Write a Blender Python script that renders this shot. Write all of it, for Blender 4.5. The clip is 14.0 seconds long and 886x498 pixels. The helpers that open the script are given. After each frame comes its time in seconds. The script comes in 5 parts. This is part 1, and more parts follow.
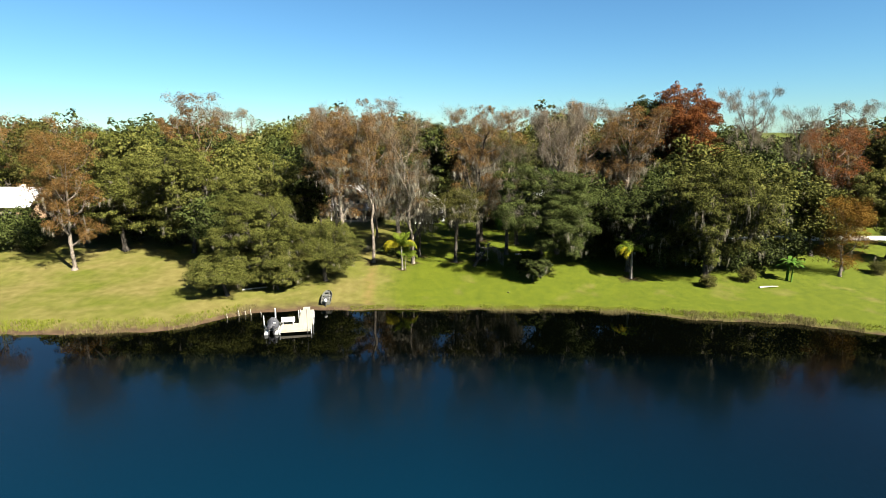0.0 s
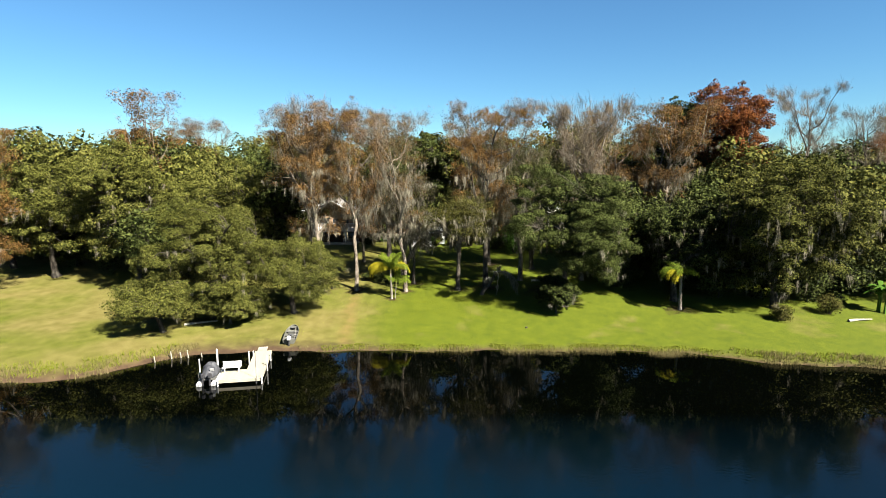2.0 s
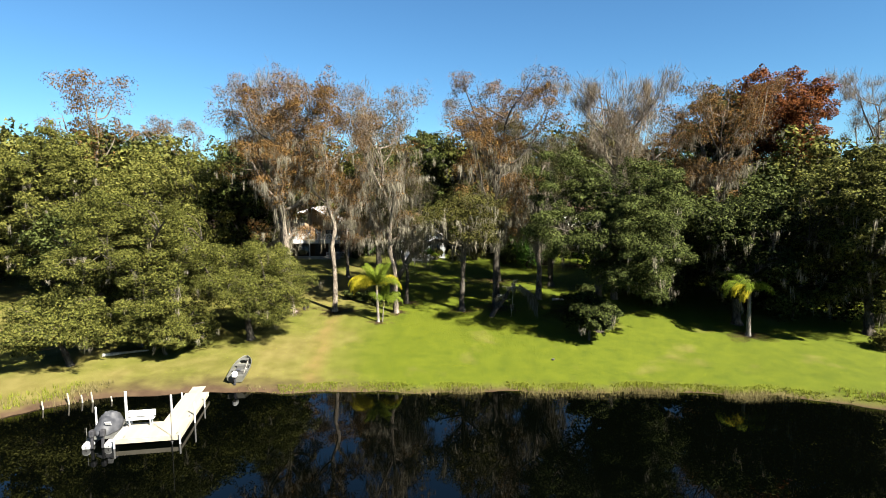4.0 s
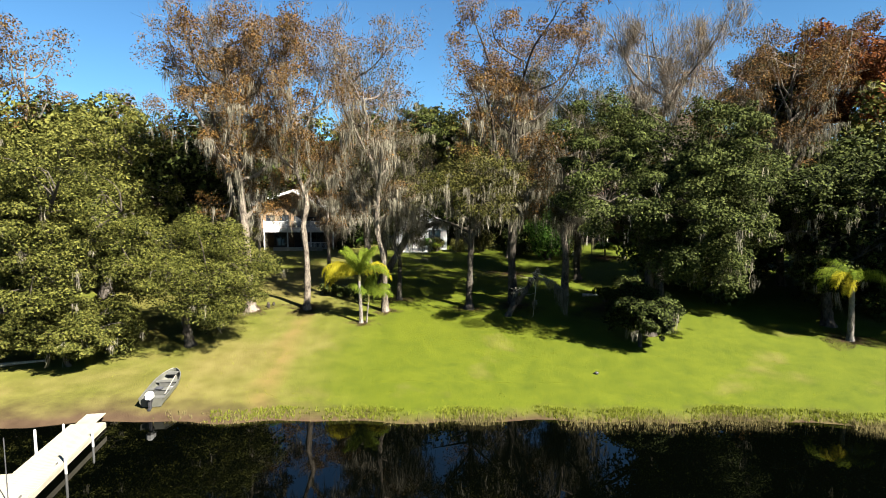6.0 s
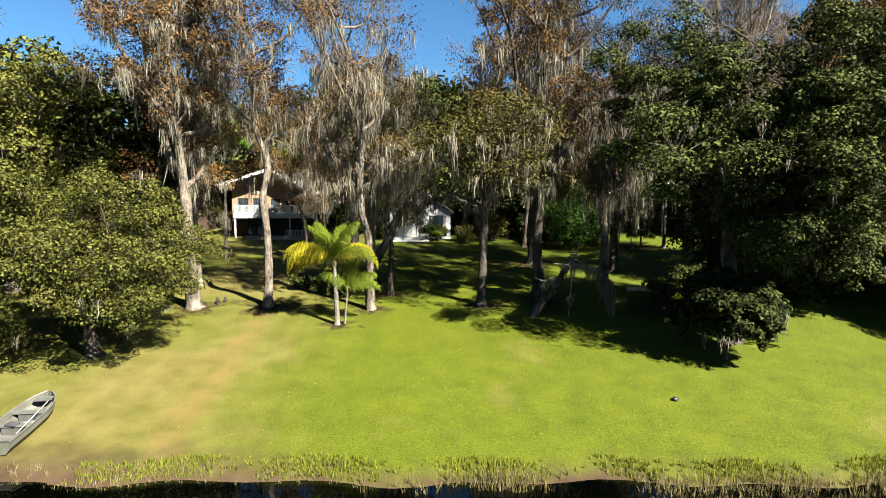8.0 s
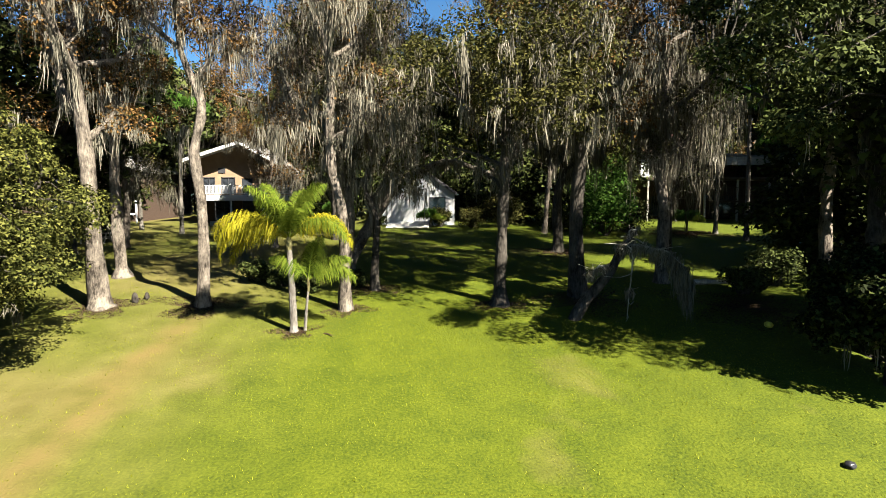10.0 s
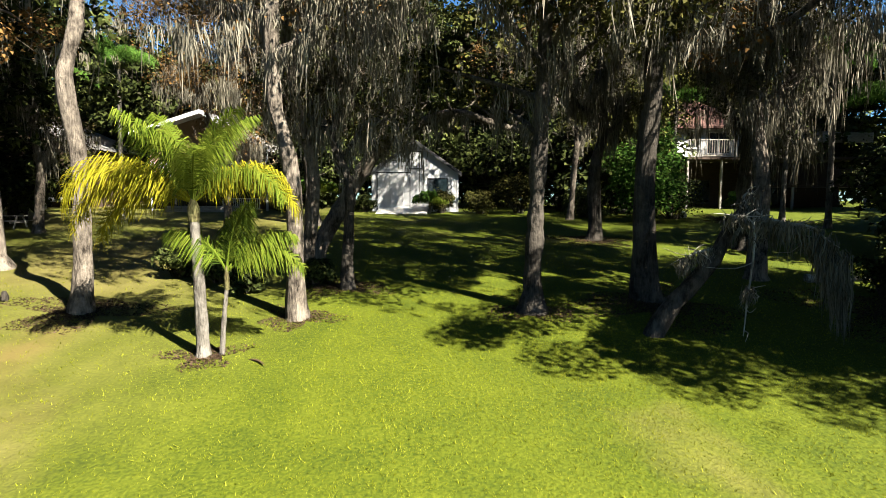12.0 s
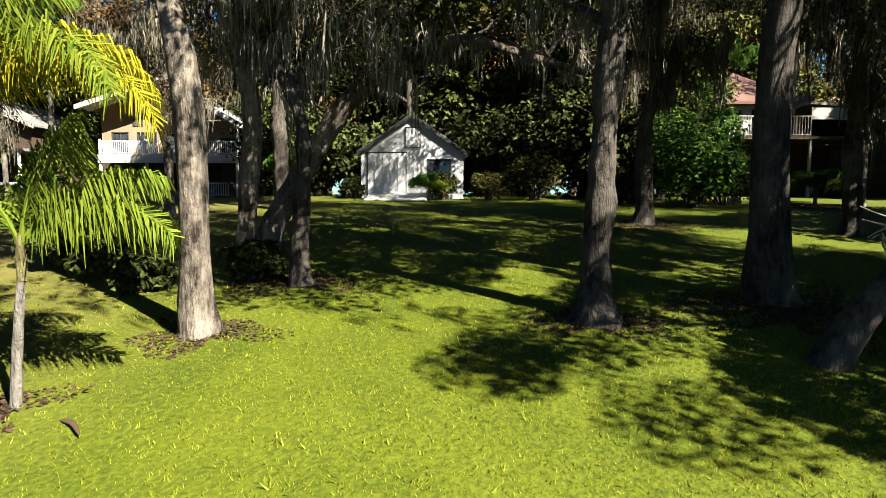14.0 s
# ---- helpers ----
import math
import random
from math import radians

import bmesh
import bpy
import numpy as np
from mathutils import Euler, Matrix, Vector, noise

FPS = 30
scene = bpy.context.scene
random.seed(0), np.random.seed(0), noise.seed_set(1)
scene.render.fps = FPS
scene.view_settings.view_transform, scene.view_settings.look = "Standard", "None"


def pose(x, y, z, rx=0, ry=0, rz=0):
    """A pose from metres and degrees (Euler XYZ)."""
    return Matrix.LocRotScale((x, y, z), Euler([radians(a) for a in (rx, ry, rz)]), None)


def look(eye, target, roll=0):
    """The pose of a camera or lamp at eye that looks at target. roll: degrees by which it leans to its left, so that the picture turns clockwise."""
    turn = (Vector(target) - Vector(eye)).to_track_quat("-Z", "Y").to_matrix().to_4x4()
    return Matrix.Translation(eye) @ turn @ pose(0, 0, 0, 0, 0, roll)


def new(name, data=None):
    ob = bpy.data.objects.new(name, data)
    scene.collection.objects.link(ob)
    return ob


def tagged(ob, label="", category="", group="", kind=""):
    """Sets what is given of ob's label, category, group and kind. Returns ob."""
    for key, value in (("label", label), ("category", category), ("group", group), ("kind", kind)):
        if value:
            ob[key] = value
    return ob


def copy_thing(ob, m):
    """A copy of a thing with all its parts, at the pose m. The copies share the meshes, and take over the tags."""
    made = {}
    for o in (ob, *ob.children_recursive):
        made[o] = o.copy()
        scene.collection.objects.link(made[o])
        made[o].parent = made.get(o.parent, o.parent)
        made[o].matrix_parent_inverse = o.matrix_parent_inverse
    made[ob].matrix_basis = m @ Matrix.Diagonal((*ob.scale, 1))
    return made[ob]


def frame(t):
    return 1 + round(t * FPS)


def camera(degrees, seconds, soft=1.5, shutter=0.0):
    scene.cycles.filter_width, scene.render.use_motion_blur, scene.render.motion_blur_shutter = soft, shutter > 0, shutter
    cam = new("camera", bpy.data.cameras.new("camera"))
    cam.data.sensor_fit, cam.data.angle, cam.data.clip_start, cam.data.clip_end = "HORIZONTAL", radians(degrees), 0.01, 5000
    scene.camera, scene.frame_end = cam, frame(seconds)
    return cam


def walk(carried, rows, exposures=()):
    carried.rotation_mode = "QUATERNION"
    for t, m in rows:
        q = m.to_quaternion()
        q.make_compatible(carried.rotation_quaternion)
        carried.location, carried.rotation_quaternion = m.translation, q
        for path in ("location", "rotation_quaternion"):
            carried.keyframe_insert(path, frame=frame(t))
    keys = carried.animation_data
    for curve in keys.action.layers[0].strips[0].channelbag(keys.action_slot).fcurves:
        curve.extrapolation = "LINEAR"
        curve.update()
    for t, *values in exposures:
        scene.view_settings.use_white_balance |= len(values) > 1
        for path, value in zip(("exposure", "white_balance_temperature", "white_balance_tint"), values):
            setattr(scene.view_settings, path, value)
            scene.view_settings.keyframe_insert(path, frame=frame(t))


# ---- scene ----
cam = camera(76.8, 14.0, soft=0.6)
EXPOSURE = 2.45
METRES, EYE, TILT, LEAN, TURN = 84.0, 24.4, -12.0, 0.0, 0.0
ROWS = [
    (0.0, 0.0, 0.0, 0.0, 0.0, 0.0, -0.0),
    (0.5, 0.0009, 0.056, -0.0049, 0.02, 1.15, 0.02),
    (1.0, 0.0015, 0.1102, -0.0094, 0.04, 2.11, 0.03),
    (1.5, 0.0019, 0.163, -0.0143, 0.07, 2.91, 0.04),
    (2.0, 0.0021, 0.2129, -0.0177, 0.08, 3.64, 0.06),
    (2.5, 0.0022, 0.2605, -0.02, 0.1, 4.44, 0.05),
    (3.0, 0.0025, 0.3065, -0.0221, 0.12, 5.24, 0.05),
    (5.5, 0.0001, 0.5137, -0.03, 0.1, 6.65, 0.03),
    (6.0, -0.0005, 0.5514, -0.0327, 0.1, 6.76, 0.04),
    (6.5, -0.0005, 0.5879, -0.0346, 0.16, 6.87, 0.01),
    (7.0, -0.0012, 0.6221, -0.0348, 0.17, 6.86, -0.03),
    (7.5, -0.0025, 0.6559, -0.0352, 0.14, 6.98, -0.04),
    (8.0, -0.0031, 0.6889, -0.0353, 0.21, 7.08, -0.06),
    (10.5, -0.0049, 0.8382, -0.032, 0.42, 6.98, -0.03),
    (11.0, -0.0054, 0.8649, -0.031, 0.39, 7.02, -0.09),
    (11.5, -0.0058, 0.8911, -0.0295, 0.41, 6.98, -0.1),
    (12.0, -0.0064, 0.9163, -0.0282, 0.4, 6.99, -0.2),
    (12.5, -0.0068, 0.9397, -0.0274, 0.48, 6.94, -0.2),
    (13.0, -0.0073, 0.9614, -0.0271, 0.45, 7.04, -0.23),
    (13.5, -0.0074, 0.9812, -0.0264, 0.49, 7.18, -0.28),
    (14.0, -0.0076, 0.9986, -0.0259, 0.52, 7.35, -0.27),
]
walk(cam, [(t, pose(0, 0, EYE, TILT, LEAN, TURN) @ pose(METRES * x, METRES * y, METRES * z, 90 + pitch, roll, yaw)) for t, x, y, z, yaw, pitch, roll in ROWS],
     exposures=((0.0, EXPOSURE - 0.2), (3.0, EXPOSURE - 0.08), (6.0, EXPOSURE), (9.0, EXPOSURE), (12.0, EXPOSURE + 0.04), (14.0, EXPOSURE + 0.04)))

# ---- light ----
SUN_AWAY = Vector((-0.745, 0.667, 0.0))
SUN_UP = 42.0
world = bpy.data.worlds.new("world")
scene.world = world
world.use_nodes = True
wn = world.node_tree
sky = wn.nodes.new("ShaderNodeTexSky")
sky.sky_type = "NISHITA"
sky.sun_disc = False
sky.sun_elevation = radians(SUN_UP)
sky.sun_rotation = radians(130)
sky.altitude = 30
sky.air_density, sky.dust_density, sky.ozone_density = 1.0, 0.0, 5.0
tint = wn.nodes.new("ShaderNodeMix")
tint.data_type, tint.blend_type = "RGBA", "MULTIPLY"
tint.inputs[0].default_value = 1.0
tint.inputs[7].default_value = (0.72, 1.10, 1.24, 1)
wn.links.new(sky.outputs[0], tint.inputs[6])
wn.links.new(tint.outputs[2], wn.nodes["Background"].inputs[0])
wn.nodes["Background"].inputs[1].default_value = 0.0240
sun_data = bpy.data.lights.new("sun", "SUN")
sun_data.energy, sun_data.angle, sun_data.color = 8.6, radians(0.5), (1.0, 0.93, 0.80)
sun = new("sun", sun_data)
_e = Vector((-SUN_AWAY.x * math.cos(radians(SUN_UP)), -SUN_AWAY.y * math.cos(radians(SUN_UP)), math.sin(radians(SUN_UP))))
sun.matrix_world = look(_e * 100, (0, 0, 0))

# ---- materials ----


def mat_base(name, rough=0.6, spec=0.3):
    m = bpy.data.materials.new(name)
    m.use_nodes = True
    nt = m.node_tree
    b = nt.nodes["Principled BSDF"]
    b.inputs["Roughness"].default_value = rough
    b.inputs["Specular IOR Level"].default_value = spec
    return m, nt, b


def node(nt, kind, **inputs):
    n = nt.nodes.new(kind)
    for k, v in inputs.items():
        n.inputs[k.replace("_", " ")].default_value = v
    return n


def ramp(nt, source, stops):
    r = nt.nodes.new("ShaderNodeValToRGB")
    while len(r.color_ramp.elements) < len(stops):
        r.color_ramp.elements.new(0.5)
    for e, (p, c) in zip(r.color_ramp.elements, stops):
        e.position, e.color = p, (*c, 1) if len(c) == 3 else c
    nt.links.new(source, r.inputs[0])
    return r.outputs[0]


def mix(nt, fac, a, b, mode="MIX"):
    n = nt.nodes.new("ShaderNodeMix")
    n.data_type, n.blend_type = "RGBA", mode
    for sock, v in ((n.inputs[0], fac), (n.inputs[6], a), (n.inputs[7], b)):
        if isinstance(v, bpy.types.NodeSocket):
            nt.links.new(v, sock)
        elif isinstance(v, (int, float)):
            sock.default_value = v
        else:
            sock.default_value = (*v, 1)
    return n.outputs[2]


def calc(nt, op, a, b=0.0):
    n = nt.nodes.new("ShaderNodeMath")
    n.operation = op
    for sock, v in ((n.inputs[0], a), (n.inputs[1], b)):
        if isinstance(v, bpy.types.NodeSocket):
            nt.links.new(v, sock)
        else:
            sock.default_value = v
    return n.outputs[0]


def coords(nt, scale=(1, 1, 1)):
    tc = nt.nodes.new("ShaderNodeTexCoord")
    mp = nt.nodes.new("ShaderNodeMapping")
    mp.inputs["Scale"].default_value = scale
    nt.links.new(tc.outputs["Object"], mp.inputs[0])
    return mp.outputs[0]


def noise_tex(nt, scale, detail=3, stretch=(1, 1, 1), rough=0.55):
    n = node(nt, "ShaderNodeTexNoise", Scale=scale, Detail=detail, Roughness=rough)
    nt.links.new(coords(nt, stretch), n.inputs["Vector"])
    return n.outputs["Fac"]


def bump(nt, b, height, strength=0.4, distance=0.02):
    n = node(nt, "ShaderNodeBump", Strength=strength, Distance=distance)
    nt.links.new(height, n.inputs["Height"])
    nt.links.new(n.outputs[0], b.inputs["Normal"])


def leaf_mat(name, dark, mid, light, glow=0.10, scale=0.35):
    """Foliage: a tone of its own for each leaf, drifting from clump to clump."""
    m, nt, b = mat_base(name, 0.7, 0.03)
    dark, mid, light = ([v * 0.138 for v in c] for c in (dark, mid, light))
    geo = nt.nodes.new("ShaderNodeNewGeometry")
    info = nt.nodes.new("ShaderNodeObjectInfo")
    n = noise_tex(nt, scale, 2)
    v = calc(nt, "ADD", calc(nt, "MULTIPLY", geo.outputs["Random Per Island"], 0.78), calc(nt, "MULTIPLY", n, 0.34))
    v = calc(nt, "ADD", v, calc(nt, "MULTIPLY", calc(nt, "SUBTRACT", info.outputs["Random"], 0.5), 0.22))
    col = ramp(nt, v, [(0.15, dark), (0.45, mid), (0.8, light)])
    nt.links.new(col, b.inputs["Base Color"])
    tr = nt.nodes.new("ShaderNodeBsdfTranslucent")
    nt.links.new(col, tr.inputs[0])
    mx = nt.nodes.new("ShaderNodeMixShader")
    mx.inputs[0].default_value = glow
    nt.links.new(b.outputs[0], mx.inputs[1])
    nt.links.new(tr.outputs[0], mx.inputs[2])
    nt.links.new(mx.outputs[0], nt.nodes["Material Output"].inputs[0])
    return m


def rough_mat(name, dark, light, scale=3.0, stretch=(1, 1, 1), rough=0.8, relief=0.5, spec=0.2, fine=25.0, metal=0.0):
    """A surface with stains at one scale and grain at another."""
    m, nt, b = mat_base(name, rough, spec)
    b.inputs["Metallic"].default_value = metal
    a = noise_tex(nt, scale, 4, stretch)
    f = noise_tex(nt, fine, 3, stretch)
    dark, light = [v * 0.60 for v in dark], [v * 0.60 for v in light]
    v = calc(nt, "ADD", calc(nt, "MULTIPLY", a, 0.65), calc(nt, "MULTIPLY", f, 0.35))
    nt.links.new(ramp(nt, v, [(0.34, dark), (0.66, light)]), b.inputs["Base Color"])
    if relief:
        bump(nt, b, v, relief, 0.03)
    return m


def bark_mat(name, dark, light):
    """Bark: fissures along the stem, pale lichen in blotches and dark damp streaks."""
    m, nt, b = mat_base(name, 0.9, 0.1)
    dark, light = [v * 0.22 for v in dark], [v * 0.30 for v in light]
    a = noise_tex(nt, 1.5, 5, (1, 1, 0.55), 0.7)
    f = noise_tex(nt, 15.0, 5, (1, 1, 0.16), 0.7)
    c = noise_tex(nt, 7.0, 4, (1, 1, 0.7), 0.7)
    v = calc(nt, "ADD", calc(nt, "ADD", calc(nt, "MULTIPLY", a, 0.5), calc(nt, "MULTIPLY", f, 0.28)), calc(nt, "MULTIPLY", c, 0.22))
    col = ramp(nt, v, [(0.41, dark), (0.49, [p * 0.55 + q * 0.45 for p, q in zip(dark, light)]), (0.58, light)])
    nt.links.new(col, b.inputs["Base Color"])
    bump(nt, b, calc(nt, "ADD", calc(nt, "MULTIPLY", f, 0.7), calc(nt, "MULTIPLY", c, 0.5)), 1.0, 0.12)
    return m


OAK_LEAF = leaf_mat("oak_leaf", (0.037, 0.046, 0.010), (0.189, 0.213, 0.044), (0.439, 0.445, 0.104), 0.06)
# the dark leaf's light end is raised to paint in highlights on glossy leaves
DARK_LEAF = leaf_mat("dark_leaf", (0.012, 0.020, 0.006), (0.075, 0.105, 0.022), (0.27, 0.33, 0.09), 0.05)
OLIVE_LEAF = leaf_mat("olive_leaf", (0.075, 0.083, 0.021), (0.180, 0.180, 0.045), (0.300, 0.285, 0.075))
RUST_LEAF = leaf_mat("rust_leaf", (0.109, 0.084, 0.020), (0.396, 0.207, 0.058), (0.653, 0.376, 0.128))
RED_LEAF = leaf_mat("red_leaf", (0.18, 0.055, 0.018), (0.52, 0.16, 0.045), (0.72, 0.29, 0.08))
GOLD_LEAF = leaf_mat("gold_leaf", (0.20, 0.09, 0.012), (0.46, 0.23, 0.03), (0.62, 0.37, 0.06))
TWIG = leaf_mat("bare_twig", (0.243, 0.189, 0.121), (0.459, 0.365, 0.257), (0.702, 0.594, 0.459), 0.1)
MOSS = leaf_mat("hanging_moss", (0.247, 0.221, 0.148), (0.566, 0.517, 0.382), (0.936, 0.862, 0.665), 0.15, 0.6)
PALM_GREEN = leaf_mat("palm_green", (0.125, 0.225, 0.025), (0.338, 0.525, 0.044), (0.625, 0.775, 0.088), 0.35, 1.0)
PALM_GOLD = leaf_mat("palm_gold", (0.688, 0.688, 0.037), (1.062, 0.975, 0.050), (1.375, 1.188, 0.088), 0.35, 1.0)
BANANA = leaf_mat("banana_leaf", (0.078, 0.208, 0.032), (0.208, 0.494, 0.066), (0.416, 0.780, 0.130), 0.35, 1.0)
REED = leaf_mat("reed", (0.286, 0.242, 0.088), (0.550, 0.473, 0.187), (0.770, 0.660, 0.308), 0.25, 0.5)
REED_GREEN = leaf_mat("reed_green", (0.264, 0.336, 0.036), (0.504, 0.600, 0.060), (0.744, 0.816, 0.120), 0.25, 0.5)
BLADE = leaf_mat("grass_blade", (0.38, 0.45, 0.020), (0.64, 0.73, 0.034), (1.00, 1.05, 0.12), 0.3, 0.25)
BARK = bark_mat("pale_bark", (0.045, 0.035, 0.026), (0.449, 0.381, 0.306))
OAK_BARK = bark_mat("oak_bark", (0.03, 0.025, 0.02), (0.19, 0.165, 0.135))
PALM_BARK = bark_mat("palm_bark", (0.18, 0.16, 0.13), (0.46, 0.42, 0.36))
PALM_FIBRE = bark_mat("palm_fibre", (0.10, 0.07, 0.03), (0.40, 0.38, 0.16))
DEAD_WOOD = bark_mat("dead_wood", (0.35, 0.32, 0.26), (0.9, 0.86, 0.74))
WHITE_PAINT = rough_mat("white_paint", (0.46, 0.47, 0.48), (0.62, 0.62, 0.62), 1.2, rough=0.5, relief=0.12)
CREAM_DECK = rough_mat("cream_deck", (0.216, 0.194, 0.148), (0.302, 0.281, 0.227), 1.4, rough=0.6, relief=0.2)
TAN_WALL = rough_mat("tan_stucco", (0.22, 0.145, 0.09), (0.30, 0.205, 0.13), 1.6, relief=0.3)
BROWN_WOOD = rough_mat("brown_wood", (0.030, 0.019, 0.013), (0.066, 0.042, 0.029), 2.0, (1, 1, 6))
GREY_WOOD = rough_mat("weathered_wood", (0.20, 0.18, 0.155), (0.40, 0.37, 0.32), 2.0, (1, 6, 6))
DARK_TRIM = rough_mat("dark_trim", (0.02, 0.022, 0.025), (0.05, 0.05, 0.055), 4.0, relief=0.1)
SHINGLE = rough_mat("grey_shingle", (0.09, 0.085, 0.08), (0.20, 0.19, 0.18), 2.5, relief=0.5)
RED_ROOF = rough_mat("red_brown_roof", (0.074, 0.034, 0.026), (0.124, 0.062, 0.050), 2.0, relief=0.4)
METAL_ROOF = rough_mat("white_metal_roof", (0.60, 0.62, 0.65), (0.76, 0.78, 0.80), 0.8, rough=0.4, relief=0.1)
CONCRETE = rough_mat("pale_concrete", (0.50, 0.48, 0.44), (0.70, 0.68, 0.62), 1.8, relief=0.3)
ALUMINIUM = rough_mat("dull_aluminium", (0.102, 0.105, 0.099), (0.192, 0.192, 0.180), 2.5, rough=0.45, relief=0.15, metal=0.5)
OLIVE_PAINT = rough_mat("olive_hull_paint", (0.064, 0.066, 0.054), (0.120, 0.120, 0.101), 2.0, rough=0.5, relief=0.15)
BLACK_PLASTIC = rough_mat("black_plastic", (0.012, 0.012, 0.014), (0.04, 0.04, 0.045), 5.0, rough=0.35, relief=0.1)
WHITE_PLASTIC = rough_mat("white_plastic", (0.391, 0.399, 0.399), (0.476, 0.476, 0.476), 2.0, rough=0.35, relief=0.05)
COVER = rough_mat("dark_boat_cover", (0.02, 0.022, 0.028), (0.06, 0.062, 0.07), 2.5, rough=0.6, relief=0.5)
LITTER = leaf_mat("leaf_litter", (0.08, 0.05, 0.03), (0.19, 0.12, 0.075), (0.32, 0.22, 0.14), 0.1, 0.8)
YELLOW = rough_mat("yellow_plastic", (0.65, 0.50, 0.05), (0.80, 0.62, 0.08), 3.0, relief=0.1)


def glass_mat():
    m, nt, b = mat_base("window_glass", 0.05, 0.6)
    n = noise_tex(nt, 1.5, 2)
    nt.links.new(ramp(nt, n, [(0.3, (0.008, 0.010, 0.012)), (0.7, (0.03, 0.034, 0.04))]), b.inputs["Base Color"])
    return m


GLASS = glass_mat()


def water_mat():
    m, nt, b = mat_base("lake_water", 0.03, 0.5)
    b.inputs["IOR"].default_value = 1.33
    n = noise_tex(nt, 0.05, 2)
    tc = nt.nodes.new("ShaderNodeTexCoord")
    xyz = nt.nodes.new("ShaderNodeSeparateXYZ")
    nt.links.new(tc.outputs["Object"], xyz.inputs[0])
    # the breeze reaches the open lake, the water by the bank lies calm
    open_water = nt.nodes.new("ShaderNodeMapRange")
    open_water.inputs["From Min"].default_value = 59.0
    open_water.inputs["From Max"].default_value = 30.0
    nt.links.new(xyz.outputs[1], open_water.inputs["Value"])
    # the sky's reflection painted into the colour fades towards the darker east side
    east_fade = nt.nodes.new("ShaderNodeMapRange")
    east_fade.inputs["From Min"].default_value, east_fade.inputs["From Max"].default_value = 34.0, 0.0
    east_fade.inputs["To Min"].default_value = 0.25
    nt.links.new(xyz.outputs[0], east_fade.inputs["Value"])
    # near-black by the bank; the open lake's blue is sky reflection painted in
    near_bank = ramp(nt, n, [(0.3, (0.0001, 0.0002, 0.0001)), (0.7, (0.0002, 0.0003, 0.0002))])
    nt.links.new(mix(nt, calc(nt, "MULTIPLY", open_water.outputs[0], east_fade.outputs[0]), near_bank, (0.0002, 0.0058, 0.0122)), b.inputs["Base Color"])
    drift = calc(nt, "MULTIPLY", open_water.outputs[0], ramp(nt, noise_tex(nt, 0.035, 2, (1, 0.6, 1)), [(0.35, (0.6,) * 3), (0.65, (1.0,) * 3)]))
    ripple = noise_tex(nt, 3.2, 3, (1, 1.3, 1))
    swell = noise_tex(nt, 0.7, 2, (0.35, 1.0, 1))
    h = calc(nt, "ADD", calc(nt, "MULTIPLY", calc(nt, "MULTIPLY", ripple, drift), 0.030), calc(nt, "MULTIPLY", swell, 0.0012))
    bump(nt, b, h, 1.0, 1.0)
    nt.links.new(calc(nt, "ADD", calc(nt, "MULTIPLY", drift, 0.10), 0.004), b.inputs["Roughness"])
    return m


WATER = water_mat()


